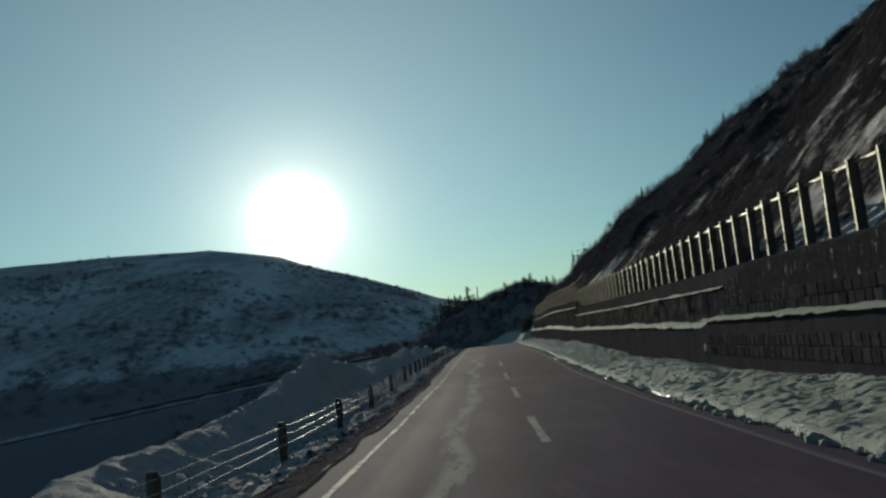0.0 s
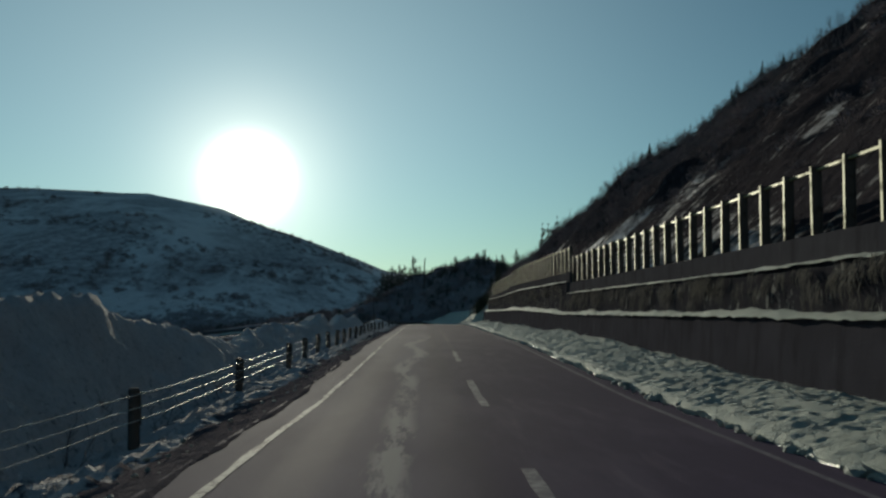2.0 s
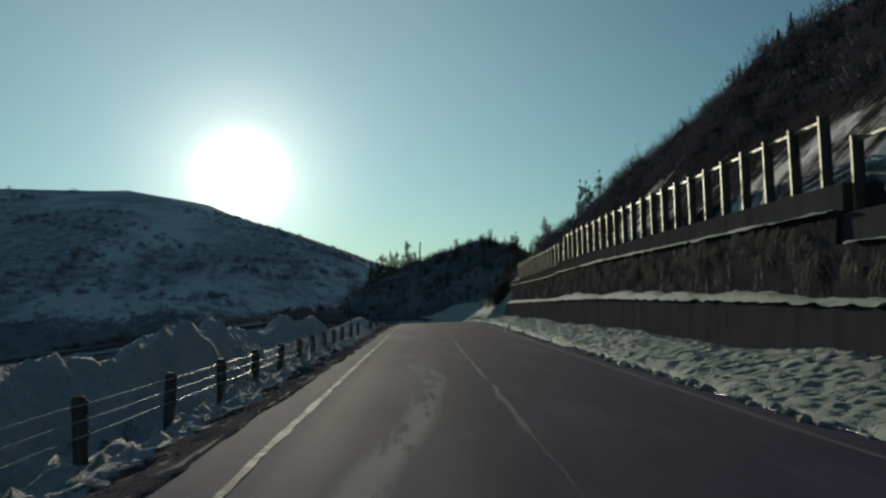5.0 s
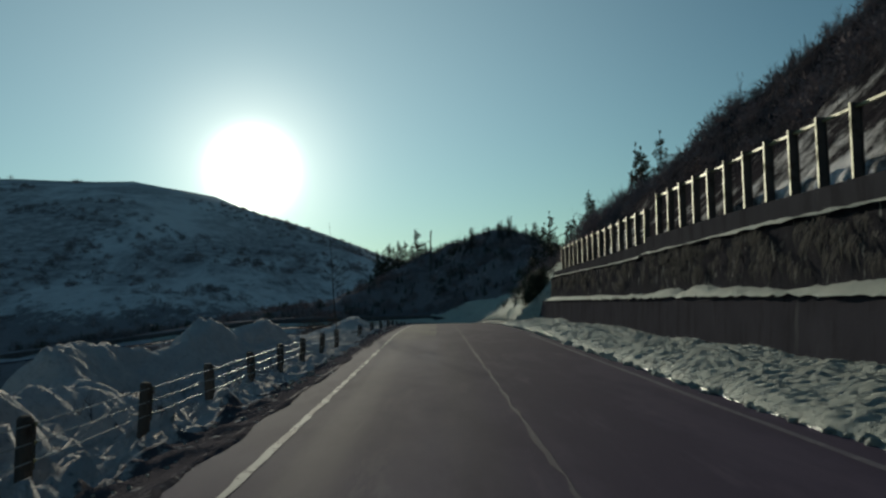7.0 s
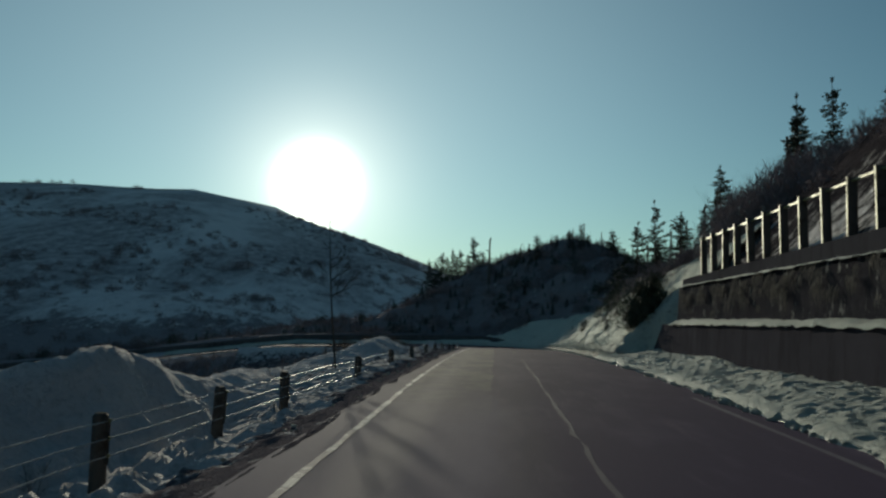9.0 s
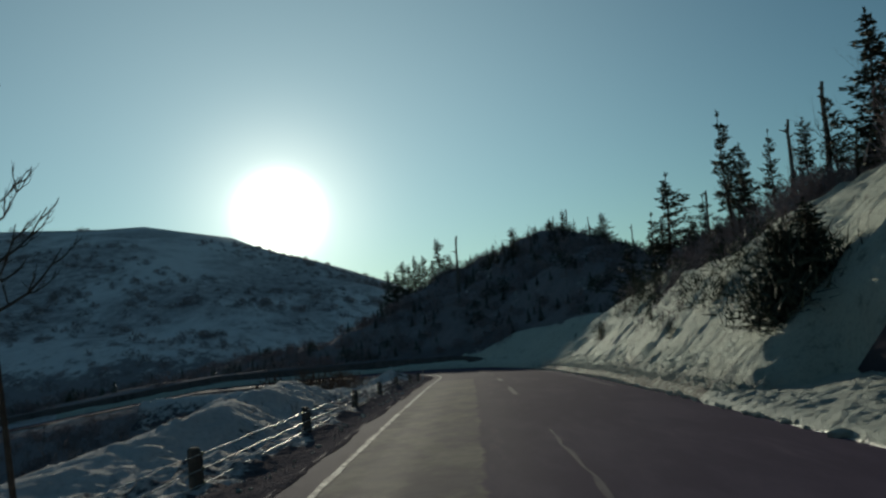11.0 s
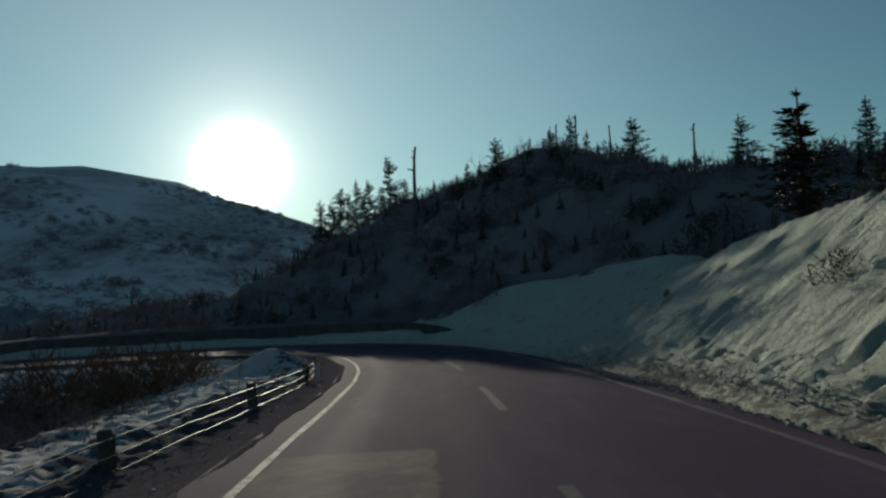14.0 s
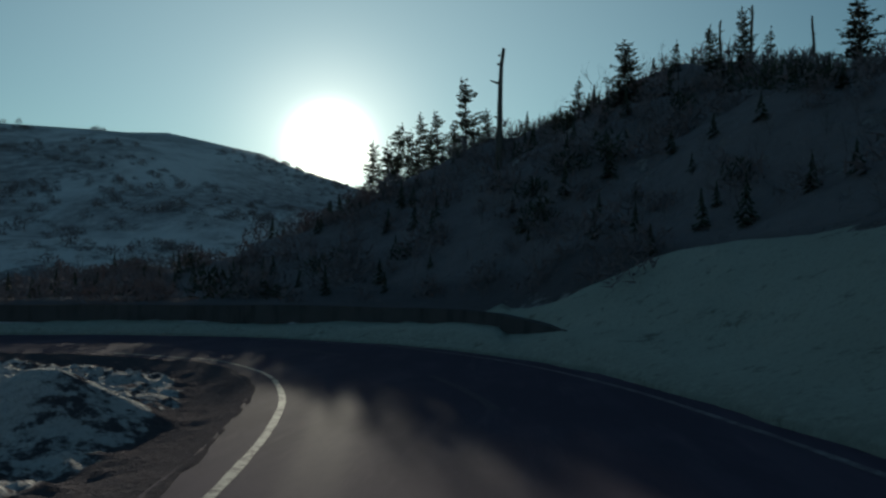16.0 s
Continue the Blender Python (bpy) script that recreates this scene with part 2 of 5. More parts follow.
def stone_material():
    k = Mat("masonry_stone", 0.9, spec=0.0)
    inf = k.node("ShaderNodeObjectInfo")
    geo = k.node("ShaderNodeNewGeometry")
    r = k.math("FRACT", k.math("ADD", inf.outputs["Random"], geo.outputs["Random Per Island"]))
    c = k.mix(r, (0.045, 0.043, 0.047), (0.078, 0.075, 0.081))
    c = k.mix(k.ramp(k.noise(5.0, 6), 0.45, 0.7), c, (0.034, 0.033, 0.033))
    c = k.mix(k.math("MULTIPLY", k.ramp(k.noise(2.0, 5, stretch=(1, 1, 0.3)), 0.6, 0.75), 0.4), c, (0.045, 0.046, 0.022))
    k.colour(c)
    k.bump(k.math("ADD", k.noise(12.0, 6, 0.65), k.noise(50.0, 3)), 0.8, 0.03)
    return k.m


def steel_material(name="weathered_steel", pale=(0.25, 0.24, 0.12), brown=(0.10, 0.085, 0.045), metal=0.2):
    k = Mat(name, 0.5, metal, 0.4 if metal > 0.15 else 0.0)
    rust = k.ramp(k.noise(4.0, 6, 0.65), 0.5, 0.72)
    k.colour(k.mix(rust, pale, brown))
    k.rough(k.math("ADD", 0.55, k.math("MULTIPLY", rust, 0.3)))
    k.bump(k.noise(60.0, 3), 0.2, 0.005)
    return k.m


def plain_material(name, a, b, scale=6.0, rough=0.8, metal=0.0, relief=0.02):
    k = Mat(name, rough, metal, 0.5 if rough < 0.7 else 0.0)
    k.colour(k.mix(k.noise(scale, 5), a, b))
    k.bump(k.noise(scale * 4, 4), 0.5, relief)
    return k.m


def needle_material():
    k = Mat("fir_needles", 0.75, spec=0.25)
    geo = k.node("ShaderNodeNewGeometry")
    k.colour(k.mix(geo.outputs["Random Per Island"], (0.030, 0.040, 0.030), (0.085, 0.095, 0.065)))
    return k.m


SNOW, PLOUGHED, VERGE, GROUND, ASPHALT, PAINT = snow_material(), ploughed_material(), verge_material(), ground_material(), asphalt_material(), paint_material("road_paint", 0.44, 0.64, (0.46, 0.44, 0.415))
FAINT = paint_material("worn_road_paint", 0.26, 0.54, (0.23, 0.21, 0.225))
FADED = paint_material("faded_road_paint", 0.34, 0.58, (0.30, 0.28, 0.285))
# worn line whose long gaps stand in for post shadows across it
SHADOW_GAPPED = paint_material("worn_shadow_gapped_paint", 0.46, 0.53, (0.46, 0.435, 0.40), (0.15, 0.13, 0.145), 1.1)
SEAM = paint_material("sealed_joint", 0.30, 0.56, (0.115, 0.098, 0.117), (0.088, 0.073, 0.094))
GHOST = paint_material("nearly_vanished_road_paint", 0.24, 0.50, (0.128, 0.112, 0.128), (0.09, 0.076, 0.097))
CONCRETE = concrete_material("dark_concrete", (0.038, 0.036, 0.043), (0.076, 0.071, 0.084), 0.45)
# concrete of the bend wall, paled to stand in for haze
HAZED_CONCRETE = concrete_material("haze_paled_concrete", (0.07, 0.065, 0.068), (0.14, 0.13, 0.13), 0.5)
CAP = concrete_material("cap_concrete", (0.047, 0.045, 0.051), (0.085, 0.081, 0.090), 0.4)


def masonry_material():
    """Rough dark masonry face with frost and dead moss caught on it."""
    k = Mat("rough_masonry", 0.95, spec=0.0)
    c = k.mix(k.noise(3.0, 7, 0.7), (0.026, 0.025, 0.030), (0.078, 0.075, 0.087))
    frost = k.math("MULTIPLY", k.ramp(k.noise(4.2, 7, 0.7, stretch=(1, 1, 0.45)), 0.58, 0.66), 0.7)
    c = k.mix(frost, c, (0.42, 0.42, 0.40))
    c = k.mix(k.math("MULTIPLY", k.ramp(k.noise(1.4, 5), 0.5, 0.65), 0.5), c, (0.050, 0.048, 0.054))
    k.colour(c)
    k.bump(k.math("ADD", k.noise(3.5, 7, 0.7, stretch=(1, 1, 0.6)), k.math("MULTIPLY", k.noise(15.0, 5, 0.7), 0.6)), 1.0, 0.14)
    return k.m


def ice_material():
    k = Mat("glazed_ice", 0.36, spec=0.6)
    k.colour(k.mix(k.noise(6.0, 5), (0.46, 0.46, 0.40), (0.64, 0.64, 0.57)))
    k.bump(k.math("ADD", k.noise(22.0, 5, 0.7), k.math("MULTIPLY", k.noise(70.0, 3), 0.4)), 1.0, 0.08)
    return k.m


ICE = ice_material()
STONE, STEEL, MASONRY = stone_material(), steel_material(), masonry_material()
BARK = plain_material("bark", (0.045, 0.036, 0.030), (0.12, 0.10, 0.085), 9.0, 0.9)
DEADWOOD = plain_material("dead_wood", (0.09, 0.08, 0.07), (0.20, 0.18, 0.16), 7.0, 0.85)
TWIG = plain_material("twigs", (0.09, 0.078, 0.080), (0.24, 0.21, 0.215), 3.0, 0.9)
BRUSH = plain_material("brush", (0.13, 0.105, 0.11), (0.33, 0.28, 0.29), 1.2, 0.95)
RUSSET = plain_material("russet_twigs", (0.10, 0.065, 0.048), (0.21, 0.135, 0.09), 3.0, 0.9)
REED = plain_material("dry_grass", (0.07, 0.065, 0.058), (0.19, 0.178, 0.16), 3.0, 0.9)
NEEDLE = needle_material()
WIRE = plain_material("galvanised_cable", (0.27, 0.27, 0.27), (0.42, 0.42, 0.40), 30.0, 0.55, 0.2, 0.003)
# dark tone: rust on guard posts and bolts, painted shade on fence posts
RUSTY_SHADED = steel_material("rusty_shaded_steel", (0.10, 0.088, 0.08), (0.06, 0.046, 0.038), 0.1)
WHITE_POST = plain_material("white_plastic", (0.66, 0.66, 0.64), (0.78, 0.78, 0.76), 8.0, 0.5, 0.0, 0.003)
REFLECTOR = plain_material("orange_reflector", (0.70, 0.22, 0.04), (0.85, 0.30, 0.06), 20.0, 0.25, 0.0, 0.002)


# ---- numeric noise for the shapes ----
RNG = np.random.RandomState(7)
LATTICE = RNG.rand(257, 257)


def vnoise(x, y):
    x, y = np.asarray(x, float), np.asarray(y, float)
    xi, yi = np.floor(x).astype(int), np.floor(y).astype(int)
    u, v = x - xi, y - yi
    u, v = u * u * (3 - 2 * u), v * v * (3 - 2 * v)
    a, b = xi % 256, yi % 256
    return (LATTICE[a, b] * (1 - u) + LATTICE[a + 1, b] * u) * (1 - v) + (LATTICE[a, b + 1] * (1 - u) + LATTICE[a + 1, b + 1] * u) * v


def fbm(x, y, octaves=4, gain=0.5):
    total, amp, norm = 0.0, 1.0, 0.0
    for k in range(octaves):
        total = total + amp * (vnoise(np.asarray(x) * 2 ** k + 17.3 * k, np.asarray(y) * 2 ** k + 9.1 * k) - 0.5)
        norm += amp
        amp *= gain
    return total / norm * 2


def smooth(a, b, x):
    t = np.clip((np.asarray(x, float) - a) / (b - a), 0, 1)
    return t * t * (3 - 2 * t)


# ---- the road's line and the lie of the land ----
ROAD_Y = [-60, -30, 0, 10, 20, 35, 54, 66, 75, 99, 108, 118, 129, 139, 150, 160, 170, 185, 300]
ROAD_H = [1.6, 0.9, 0.0, -0.30, -0.50, -0.66, -0.50, -0.57, -0.63, -0.74, -0.86, -1.08, -1.38, -1.72, -2.18, -2.5, -2.75, -2.9, -3.4]
LINE = np.array([(0.75, -60), (0.75, 0), (0.77, 45), (0.87, 70), (1.05, 100), (1.22, 125), (1.28, 143), (1.2, 149), (0.98, 153.5), (0.5, 158),
                 (-0.35, 162.5), (-1.9, 167), (-4.6, 171), (-9, 173.6), (-14, 174.5), (-25, 174), (-60, 168), (-140, 150)], float)


def resample(line, step):
    seg = np.hypot(*np.diff(line, axis=0).T)
    s = np.concatenate([[0], np.cumsum(seg)])
    q = np.arange(0, s[-1], step)
    p = np.stack([np.interp(q, s, line[:, 0]), np.interp(q, s, line[:, 1])], 1)
    for _ in range(3):
        w = max(1, int(1.2 / step))
        k = np.ones(2 * w + 1) / (2 * w + 1)
        p = np.stack([np.convolve(np.pad(p[:, c], w, mode="reflect", reflect_type="odd"), k, "valid") for c in (0, 1)], 1)
    return p


CENTRE = resample(LINE, 0.5)
TANGENT = np.gradient(CENTRE, axis=0)
TANGENT /= np.linalg.norm(TANGENT, axis=1)[:, None]
RIGHT = np.stack([TANGENT[:, 1], -TANGENT[:, 0]], 1)
ALONG = np.concatenate([[0], np.cumsum(np.hypot(*np.diff(CENTRE, axis=0).T))])


def road_z(y):
    return np.interp(y, ROAD_Y, ROAD_H)


def road_place(s, d):
    """The point d metres right of the centre line, s metres along it, at the road's height."""
    x, y = np.interp(s, ALONG, CENTRE[:, 0]), np.interp(s, ALONG, CENTRE[:, 1])
    rx, ry = np.interp(s, ALONG, RIGHT[:, 0]), np.interp(s, ALONG, RIGHT[:, 1])
    z = np.where(x < -6, -2.80 + (x + 6) * 0.012 + 0.10 * np.minimum(x + 24, 0), road_z(y))
    return x + rx * d, y + ry * d, z


def s_of_y(y):
    k = CENTRE[:, 1].argmax()
    return np.interp(y, CENTRE[:k, 1], ALONG[:k])


def road_frame(x, y):
    """Distance right of the centre line, and along it, for arrays of places."""
    x, y = np.asarray(x, float), np.asarray(y, float)
    shape = x.shape
    x, y = x.ravel(), y.ravel()
    d, s = np.empty(x.size), np.empty(x.size)
    for a in range(0, x.size, 20000):
        dx, dy = x[a:a + 20000, None] - CENTRE[None, ::2, 0], y[a:a + 20000, None] - CENTRE[None, ::2, 1]
        k = (dx * dx + dy * dy).argmin(1)
        r = np.arange(k.size)
        side = dx[r, k] * RIGHT[::2][k, 0] + dy[r, k] * RIGHT[::2][k, 1]
        d[a:a + 20000] = np.sign(side) * np.hypot(dx[r, k], dy[r, k])
        s[a:a + 20000] = ALONG[::2][k]
    return d.reshape(shape), s.reshape(shape)


S_WALL_END = float(s_of_y(111.2))      # the fence and upper wall; the low wall goes on to y 113.7
CREST_AZ = [-180, -120, -80, -60, -45, -32, -27, -20, -15, -11, -5.5, -3, 0, 8, 25, 60, 120, 180]
CREST_EL = [6.0, 5.0, 5.0, 6.2, 7.0, 7.4, 7.85, 7.9, 7.0, 5.5, 3.8, 2.8, 2.2, 2.0, 3.0, 5.0, 6.0, 6.0]


def far_land(x, y):
    """The valley and the round mountain beyond it."""
    r = np.hypot(x, y - 75)
    az = np.degrees(np.arctan2(x, y - 75))
    crest = 700 * np.tan(np.radians(np.interp(az, CREST_AZ, CREST_EL))) + 1
    t = np.clip((r - 90) / (700 - 90), 0, 1)
    up = -24 + (crest + 24) * (0.62 * t ** 0.8 + 0.38 * t * t * (3 - 2 * t))
    z = np.where(r > 700, crest - (r - 700) * 0.04, up)
    rough = smooth(120, 300, r) * (1 - 0.75 * smooth(560, 690, r))
    return z + rough * (fbm(x / 90, y / 130, 3) * 8 + fbm(x / 25 + 5, y / 40, 3) * 1.6)


def right_bank(s, d, rz, x):
    """Height of the slope on the uphill side."""
    y = np.interp(s, ALONG, CENTRE[:, 1])
    e = d - 5.9
    top = np.interp(y, [0, 61, 62, 89, 90, 108], [2.35, 2.15, 2.7, 2.65, 2.45, 2.1])
    rise = np.interp(y, [0, 30, 60, 85, 110], [1.12, 1.08, 1.04, 1.03, 0.88])
    hill = top - 0.25 + rise * np.minimum(np.maximum(e - 0.6, 0), 12.5) + 0.52 * np.clip(e - 13.1, 0, 45) + 0.2 * np.maximum(e - 58, 0)
    # the brow lies back where the walls are highest, and fills out again towards their end
    hill = hill - np.interp(y, [20, 70, 77, 88, 97, 104], [1.5, 1.7, 2.7, 2.7, 1.4, 1.2]) * np.exp(-((e - 13.5) / 4.5) ** 2)
    hill = hill + 0.8 * smooth(90, 99, y) * np.exp(-((e - 6.8) / 3.0) ** 2)
    f = np.maximum(d - 3.3, 0)
    fs = [0, 0.5, 1.2, 4.6, 6.0, 9.0, 14, 18, 26, 40, 80]
    k = smooth(126, 148, y)
    bank = rz + np.interp(f, fs, [0.05, 0.20, 0.70, 4.15, 4.9, 5.9, 8.2, 9.8, 11.6, 12.5, 10]) * (1 - k) + np.interp(f, fs, np.array([0.05, 0.18, 0.60, 3.4, 3.5, 3.3, 5.0, 6.8, 8.7, 9.5, 8])) * k
    bank = bank - 0.75 * smooth(147.5, 154.5, y) * (1 - 0.3 * smooth(155, 159, y)) * np.interp(f, [0.8, 4.4, 10, 16], [0.0, 1.0, 1.0, 0.0])
    bend = rz + np.interp(f, [0, 1.0, 2.0, 5, 8, 14, 21, 28, 35, 60], [0.05, 0.3, 0.5, 2.3, 3.45, 7.2, 10.6, 12.8, 13.2, 10]) * np.interp(
        x, [-60, -30, -18, -10, -3, 4, 10, 14, 17, 21, 27, 45], [0.0, 0.05, 0.2, 0.44, 0.72, 0.98, 1.09, 1.07, 0.98, 0.80, 0.70, 0.62])
    # the bank ends where the low wall begins; a narrow strip of snow lies at the wall's foot
    low = (1 - smooth(-0.6, 2.6, x)) * (1 - smooth(5.5, 11.0, f))
    bend = bend * (1 - low) + (rz + np.interp(f, [0, 0.6, 1.8, 2.2, 2.6, 6, 12], [0.03, 0.14, 0.2, 0.25, 0.85, 1.2, 2.6])) * low
    k = smooth(s_of_y(152), s_of_y(166), s)
    bank = bank * (1 - k) + bend * k
    # above the low wall the bank begins at once, in front of it only where the wall ends
    above = smooth(5.15, 5.65, d)
    j = smooth(S_WALL_END - 0.6, S_WALL_END + 1.8, s) * above + smooth(S_WALL_END + 1.5, S_WALL_END + 3.6, s) * (1 - above)
    return np.where(e > 0.85, hill, rz - 0.15 * (1 - j)) * (1 - j) + bank * j


def left_side(s, d, rz):
    e = -d - 3.3
    es = [0, 0.5, 1.5, 2.5, 5, 9, 30, 60]
    deep = np.interp(e, es, [-0.04, -0.15, -0.55, -0.85, -0.95, -2.4, -13.0, -22.0])
    flat = np.interp(e, es, [-0.04, -0.12, -0.22, -0.35, -0.6, -1.6, -12.0, -22.0])
    k = smooth(s_of_y(94), s_of_y(108), s)
    return rz + deep * (1 - k) + flat * k


def land(x, y):
    d, s = road_frame(x, y)
    _, _, rz = road_place(s, 0.0)
    near = np.where(d > 3.2, right_bank(s, d, rz, x), np.where(d < -3.2, left_side(s, d, rz), rz - 0.12))
    rough = np.clip((np.abs(d) - 7.5) / 8, 0, 1)
    near = near + rough * (fbm(x / 9, y / 9, 4) * 1.8 + fbm(x / 2.6, y / 2.6, 3) * 0.45)
    crag = np.clip((d - 8.5) / 5, 0, 1) * (1 - smooth(S_WALL_END - 6, S_WALL_END + 8, s))
    ridge = 1 - np.abs(fbm(x / 7 + 2, y / 11, 4)) * 2.2
    near = near + crag * (0.5 * fbm(x / 1.6, y / 1.6 + 3, 2) + 1.0 * (ridge - 0.45) + 0.5 * np.round(fbm(x / 3, y / 3, 3) * 3) / 3)
    near = near - 0.25 * (d > 3.2) * (d < 6.75) * (s < S_WALL_END + 3)
    reach = np.interp(s, [S_WALL_END, S_WALL_END + 8, s_of_y(150), s_of_y(159), s_of_y(164), s_of_y(166) + 2, s_of_y(166) + 6], [8.0, 9.5, 8.9, 9.9, 10.0, 8.3, 5.0]) - 3.3 * smooth(s_of_y(118), s_of_y(124), s) * (1 - smooth(s_of_y(131), s_of_y(139), s))
    near = near - 0.9 * smooth(S_WALL_END - 1, S_WALL_END + 1, s) * (1 - smooth(s_of_y(166) + 30, s_of_y(166) + 38, s)) * (d > 3.2) * (1 - smooth(reach - 1.0, reach, d))
    near = near - 0.55 * (d < -3.2) * (1 - smooth(10.4, 11.6, -d)) * (s > s_of_y(-13)) * (s < s_of_y(166) + 29)
    w = smooth(35, 110, np.abs(d))
    return near * (1 - w) + far_land(x, y) * w


def cover_of(x, y):
    """How much of the ground is bare of snow, 0 to 1."""
    d, s = road_frame(x, y)
    right = np.interp(d, [3, 6.5, 7.8, 9.0, 13, 40], [0.49, 0.51, 0.555, 0.59, 0.60, 0.60]) + 0.22 * smooth(62, 84, np.asarray(y)) * smooth(9.5, 12, d)
    bank = np.interp(d, [3, 8.2, 9.4, 12, 40], [0.02, 0.15, 0.55, 0.64, 0.62]) + 0.5 * smooth(5.6, 7, d) * (1 - smooth(9, 12, d)) * smooth(s_of_y(118), s_of_y(124), s) * (1 - smooth(s_of_y(131), s_of_y(139), s))
    j = smooth(S_WALL_END - 1, S_WALL_END + 4, s)
    r = np.hypot(x, y - 75)
    far = np.interp(r, [100, 330, 560, 690], [0.5, 0.36, 0.26, 0.08]) + 0.26 * fbm(np.asarray(x) / 130, np.asarray(y) / 130, 3)
    turn = np.interp(d, [3, 5.4, 6.6, 9], [0.02, 0.1, 0.45, 0.60]) + 0.5 * smooth(1, -3, np.asarray(x)) * smooth(5.3, 6.0, d)
    b = smooth(s_of_y(160), s_of_y(166) + 5, s)
    bank = bank * (1 - b) + turn * b
    near = np.where(d > 0, right * (1 - j) + bank * j, np.interp(-d, [3, 9, 12, 30], [0.5, 0.7, 0.75, 0.7]))
    w = smooth(40, 110, np.abs(d))
    return near * (1 - w) + far * w


# ---- building helpers ----
def mesh_object(name, verts, faces, material, parent=None, label="", smooth_faces=False):
    me = bpy.data.meshes.new(name)
    me.from_pydata([tuple(map(float, v)) for v in verts], [], faces)
    me.materials.append(material)
    if smooth_faces:
        me.polygons.foreach_set("use_smooth", [True] * len(me.polygons))
    me.update()
    ob = new(name, me)
    if parent:
        ob.parent = parent
    if label:
        tagged(ob, label)
    return ob


def part(name, bm, material, parent, label=""):
    me = bpy.data.meshes.new(name)
    bm.to_mesh(me)
    bm.free()
    me.materials.append(material)
    ob = new(name, me)
    ob.parent = parent
    if label:
        tagged(ob, label)
    return ob


def grid_faces(n, m):
    return [(i * m + j, i * m + j + 1, (i + 1) * m + j + 1, (i + 1) * m + j) for i in range(n - 1) for j in range(m - 1)]


def sheet(name, X, Y, Z, material, parent=None, flip=False):
    n, m = X.shape
    faces = grid_faces(n, m)
    if flip:
        faces = [f[::-1] for f in faces]
    return mesh_object(name, np.stack([X, Y, Z], -1).reshape(-1, 3), faces, material, parent, smooth_faces=True)


def box(bm, x0, x1, y0, y1, z0, z1, bevel=0.0, turn=None):
    r = bmesh.ops.create_cube(bm, size=1.0)["verts"]
    for v in r:
        v.co = Vector(((x0 + x1) / 2 + v.co.x * (x1 - x0), (y0 + y1) / 2 + v.co.y * (y1 - y0), (z0 + z1) / 2 + v.co.z * (z1 - z0)))
    if bevel:
        edges = {e for v in r for e in v.link_edges}
        bmesh.ops.bevel(bm, geom=list(edges), offset=bevel, segments=1, affect="EDGES")
    return r


# ---- ground: one sheet to the horizon ----
def spread(lo, hi, step, far):
    mid = list(np.arange(lo, hi + 1e-6, step))
    a, g = [hi], step
    while a[-1] < far:
        g *= 1.13
        a.append(a[-1] + g)
    b, g = [lo], step
    while b[-1] > -far:
        g *= 1.13
        b.append(b[-1] - g)
    return np.array(b[:0:-1] + mid + a[1:])


def build_ground():
    xs, ys = spread(-14, 34, 0.6, 4200), spread(-12, 225, 1.0, 4200)
    X, Y = np.meshgrid(xs, ys, indexing="ij")
    Z = land(X, Y)
    ob = sheet("ground", X, Y, Z, GROUND, flip=True)
    a = ob.data.attributes.new("cover", "FLOAT", "POINT")
    a.data.foreach_set("value", cover_of(X, Y).ravel().astype(np.float32))
    a = ob.data.attributes.new("wood", "FLOAT", "POINT")
    r = np.hypot(X, Y - 75)
    side = np.where(X < 0, smooth(11, 26, -X), 0)
    dd, ss = road_frame(X, Y)
    side = np.maximum(side, smooth(8, 11, dd) * smooth(s_of_y(120), s_of_y(150), ss) * 0.9)
    a.data.foreach_set("value", (np.maximum(smooth(60, 140, r), side) * np.interp(r, [100, 480, 640, 690], [1.0, 0.95, 0.6, 0.15])).ravel().astype(np.float32))
    tagged(ob, "snow-covered mountainside with bare brown brush and rock showing through", "ground", kind="structure")


build_ground()


def build_road():
    s = np.arange(20.0, ALONG[-1] - 20, 0.75)
    d = np.array([-3.4, -3.15, -2.85, -2.0, -1.2, 0.0, 1.2, 2.2, 2.9, 3.5])
    S, D = np.meshgrid(s, d, indexing="ij")
    X, Y, Z = road_place(S, D)
    Z = Z + 0.0 - 0.012 * np.abs(D)
    ob = sheet("road", X, Y, Z, ASPHALT, flip=True)
    uv = ob.data.uv_layers.new(name="UVMap")
    flat = np.stack([D.ravel(), S.ravel()], 1)
    idx = np.empty(len(ob.data.loops), int)
    ob.data.loops.foreach_get("vertex_index", idx)
    uv.data.foreach_set("uv", flat[idx].ravel())
    tagged(ob, "dark asphalt mountain road with worn dusty wheel tracks", "road", kind="structure")
    return ob


ROAD = build_road()


def stripe(name, s0, s1, d0, width, lift, parent, step=1.0, ragged=0.0, paint=PAINT):
    n = max(2, int((s1 - s0) / step) + 1)
    s = np.linspace(s0, s1, n)
    d0 = d0(s) if callable(d0) else d0
    rows = []
    for off in (-width / 2, width / 2):
        w = off + ragged * fbm(s * 1.7, s * 0 + off * 9, 3)
        x, y, z = road_place(s, d0 + w)
        rows.append(np.stack([x, y, z - 0.012 * np.abs(d0) + lift], 1))
    v = np.concatenate(rows)
    return mesh_object(name, v, [(i, n + i, n + i + 1, i + 1) for i in range(n - 1)], paint, parent)




def valley_line(s):
    """The painted edge line on the valley side comes in a little along the straight."""
    return np.interp(s, s_of_y(np.array([30.0, 40.0, 50.0, 75.0, 98.0])), [-2.85, -2.72, -2.66, -2.74, -2.85])


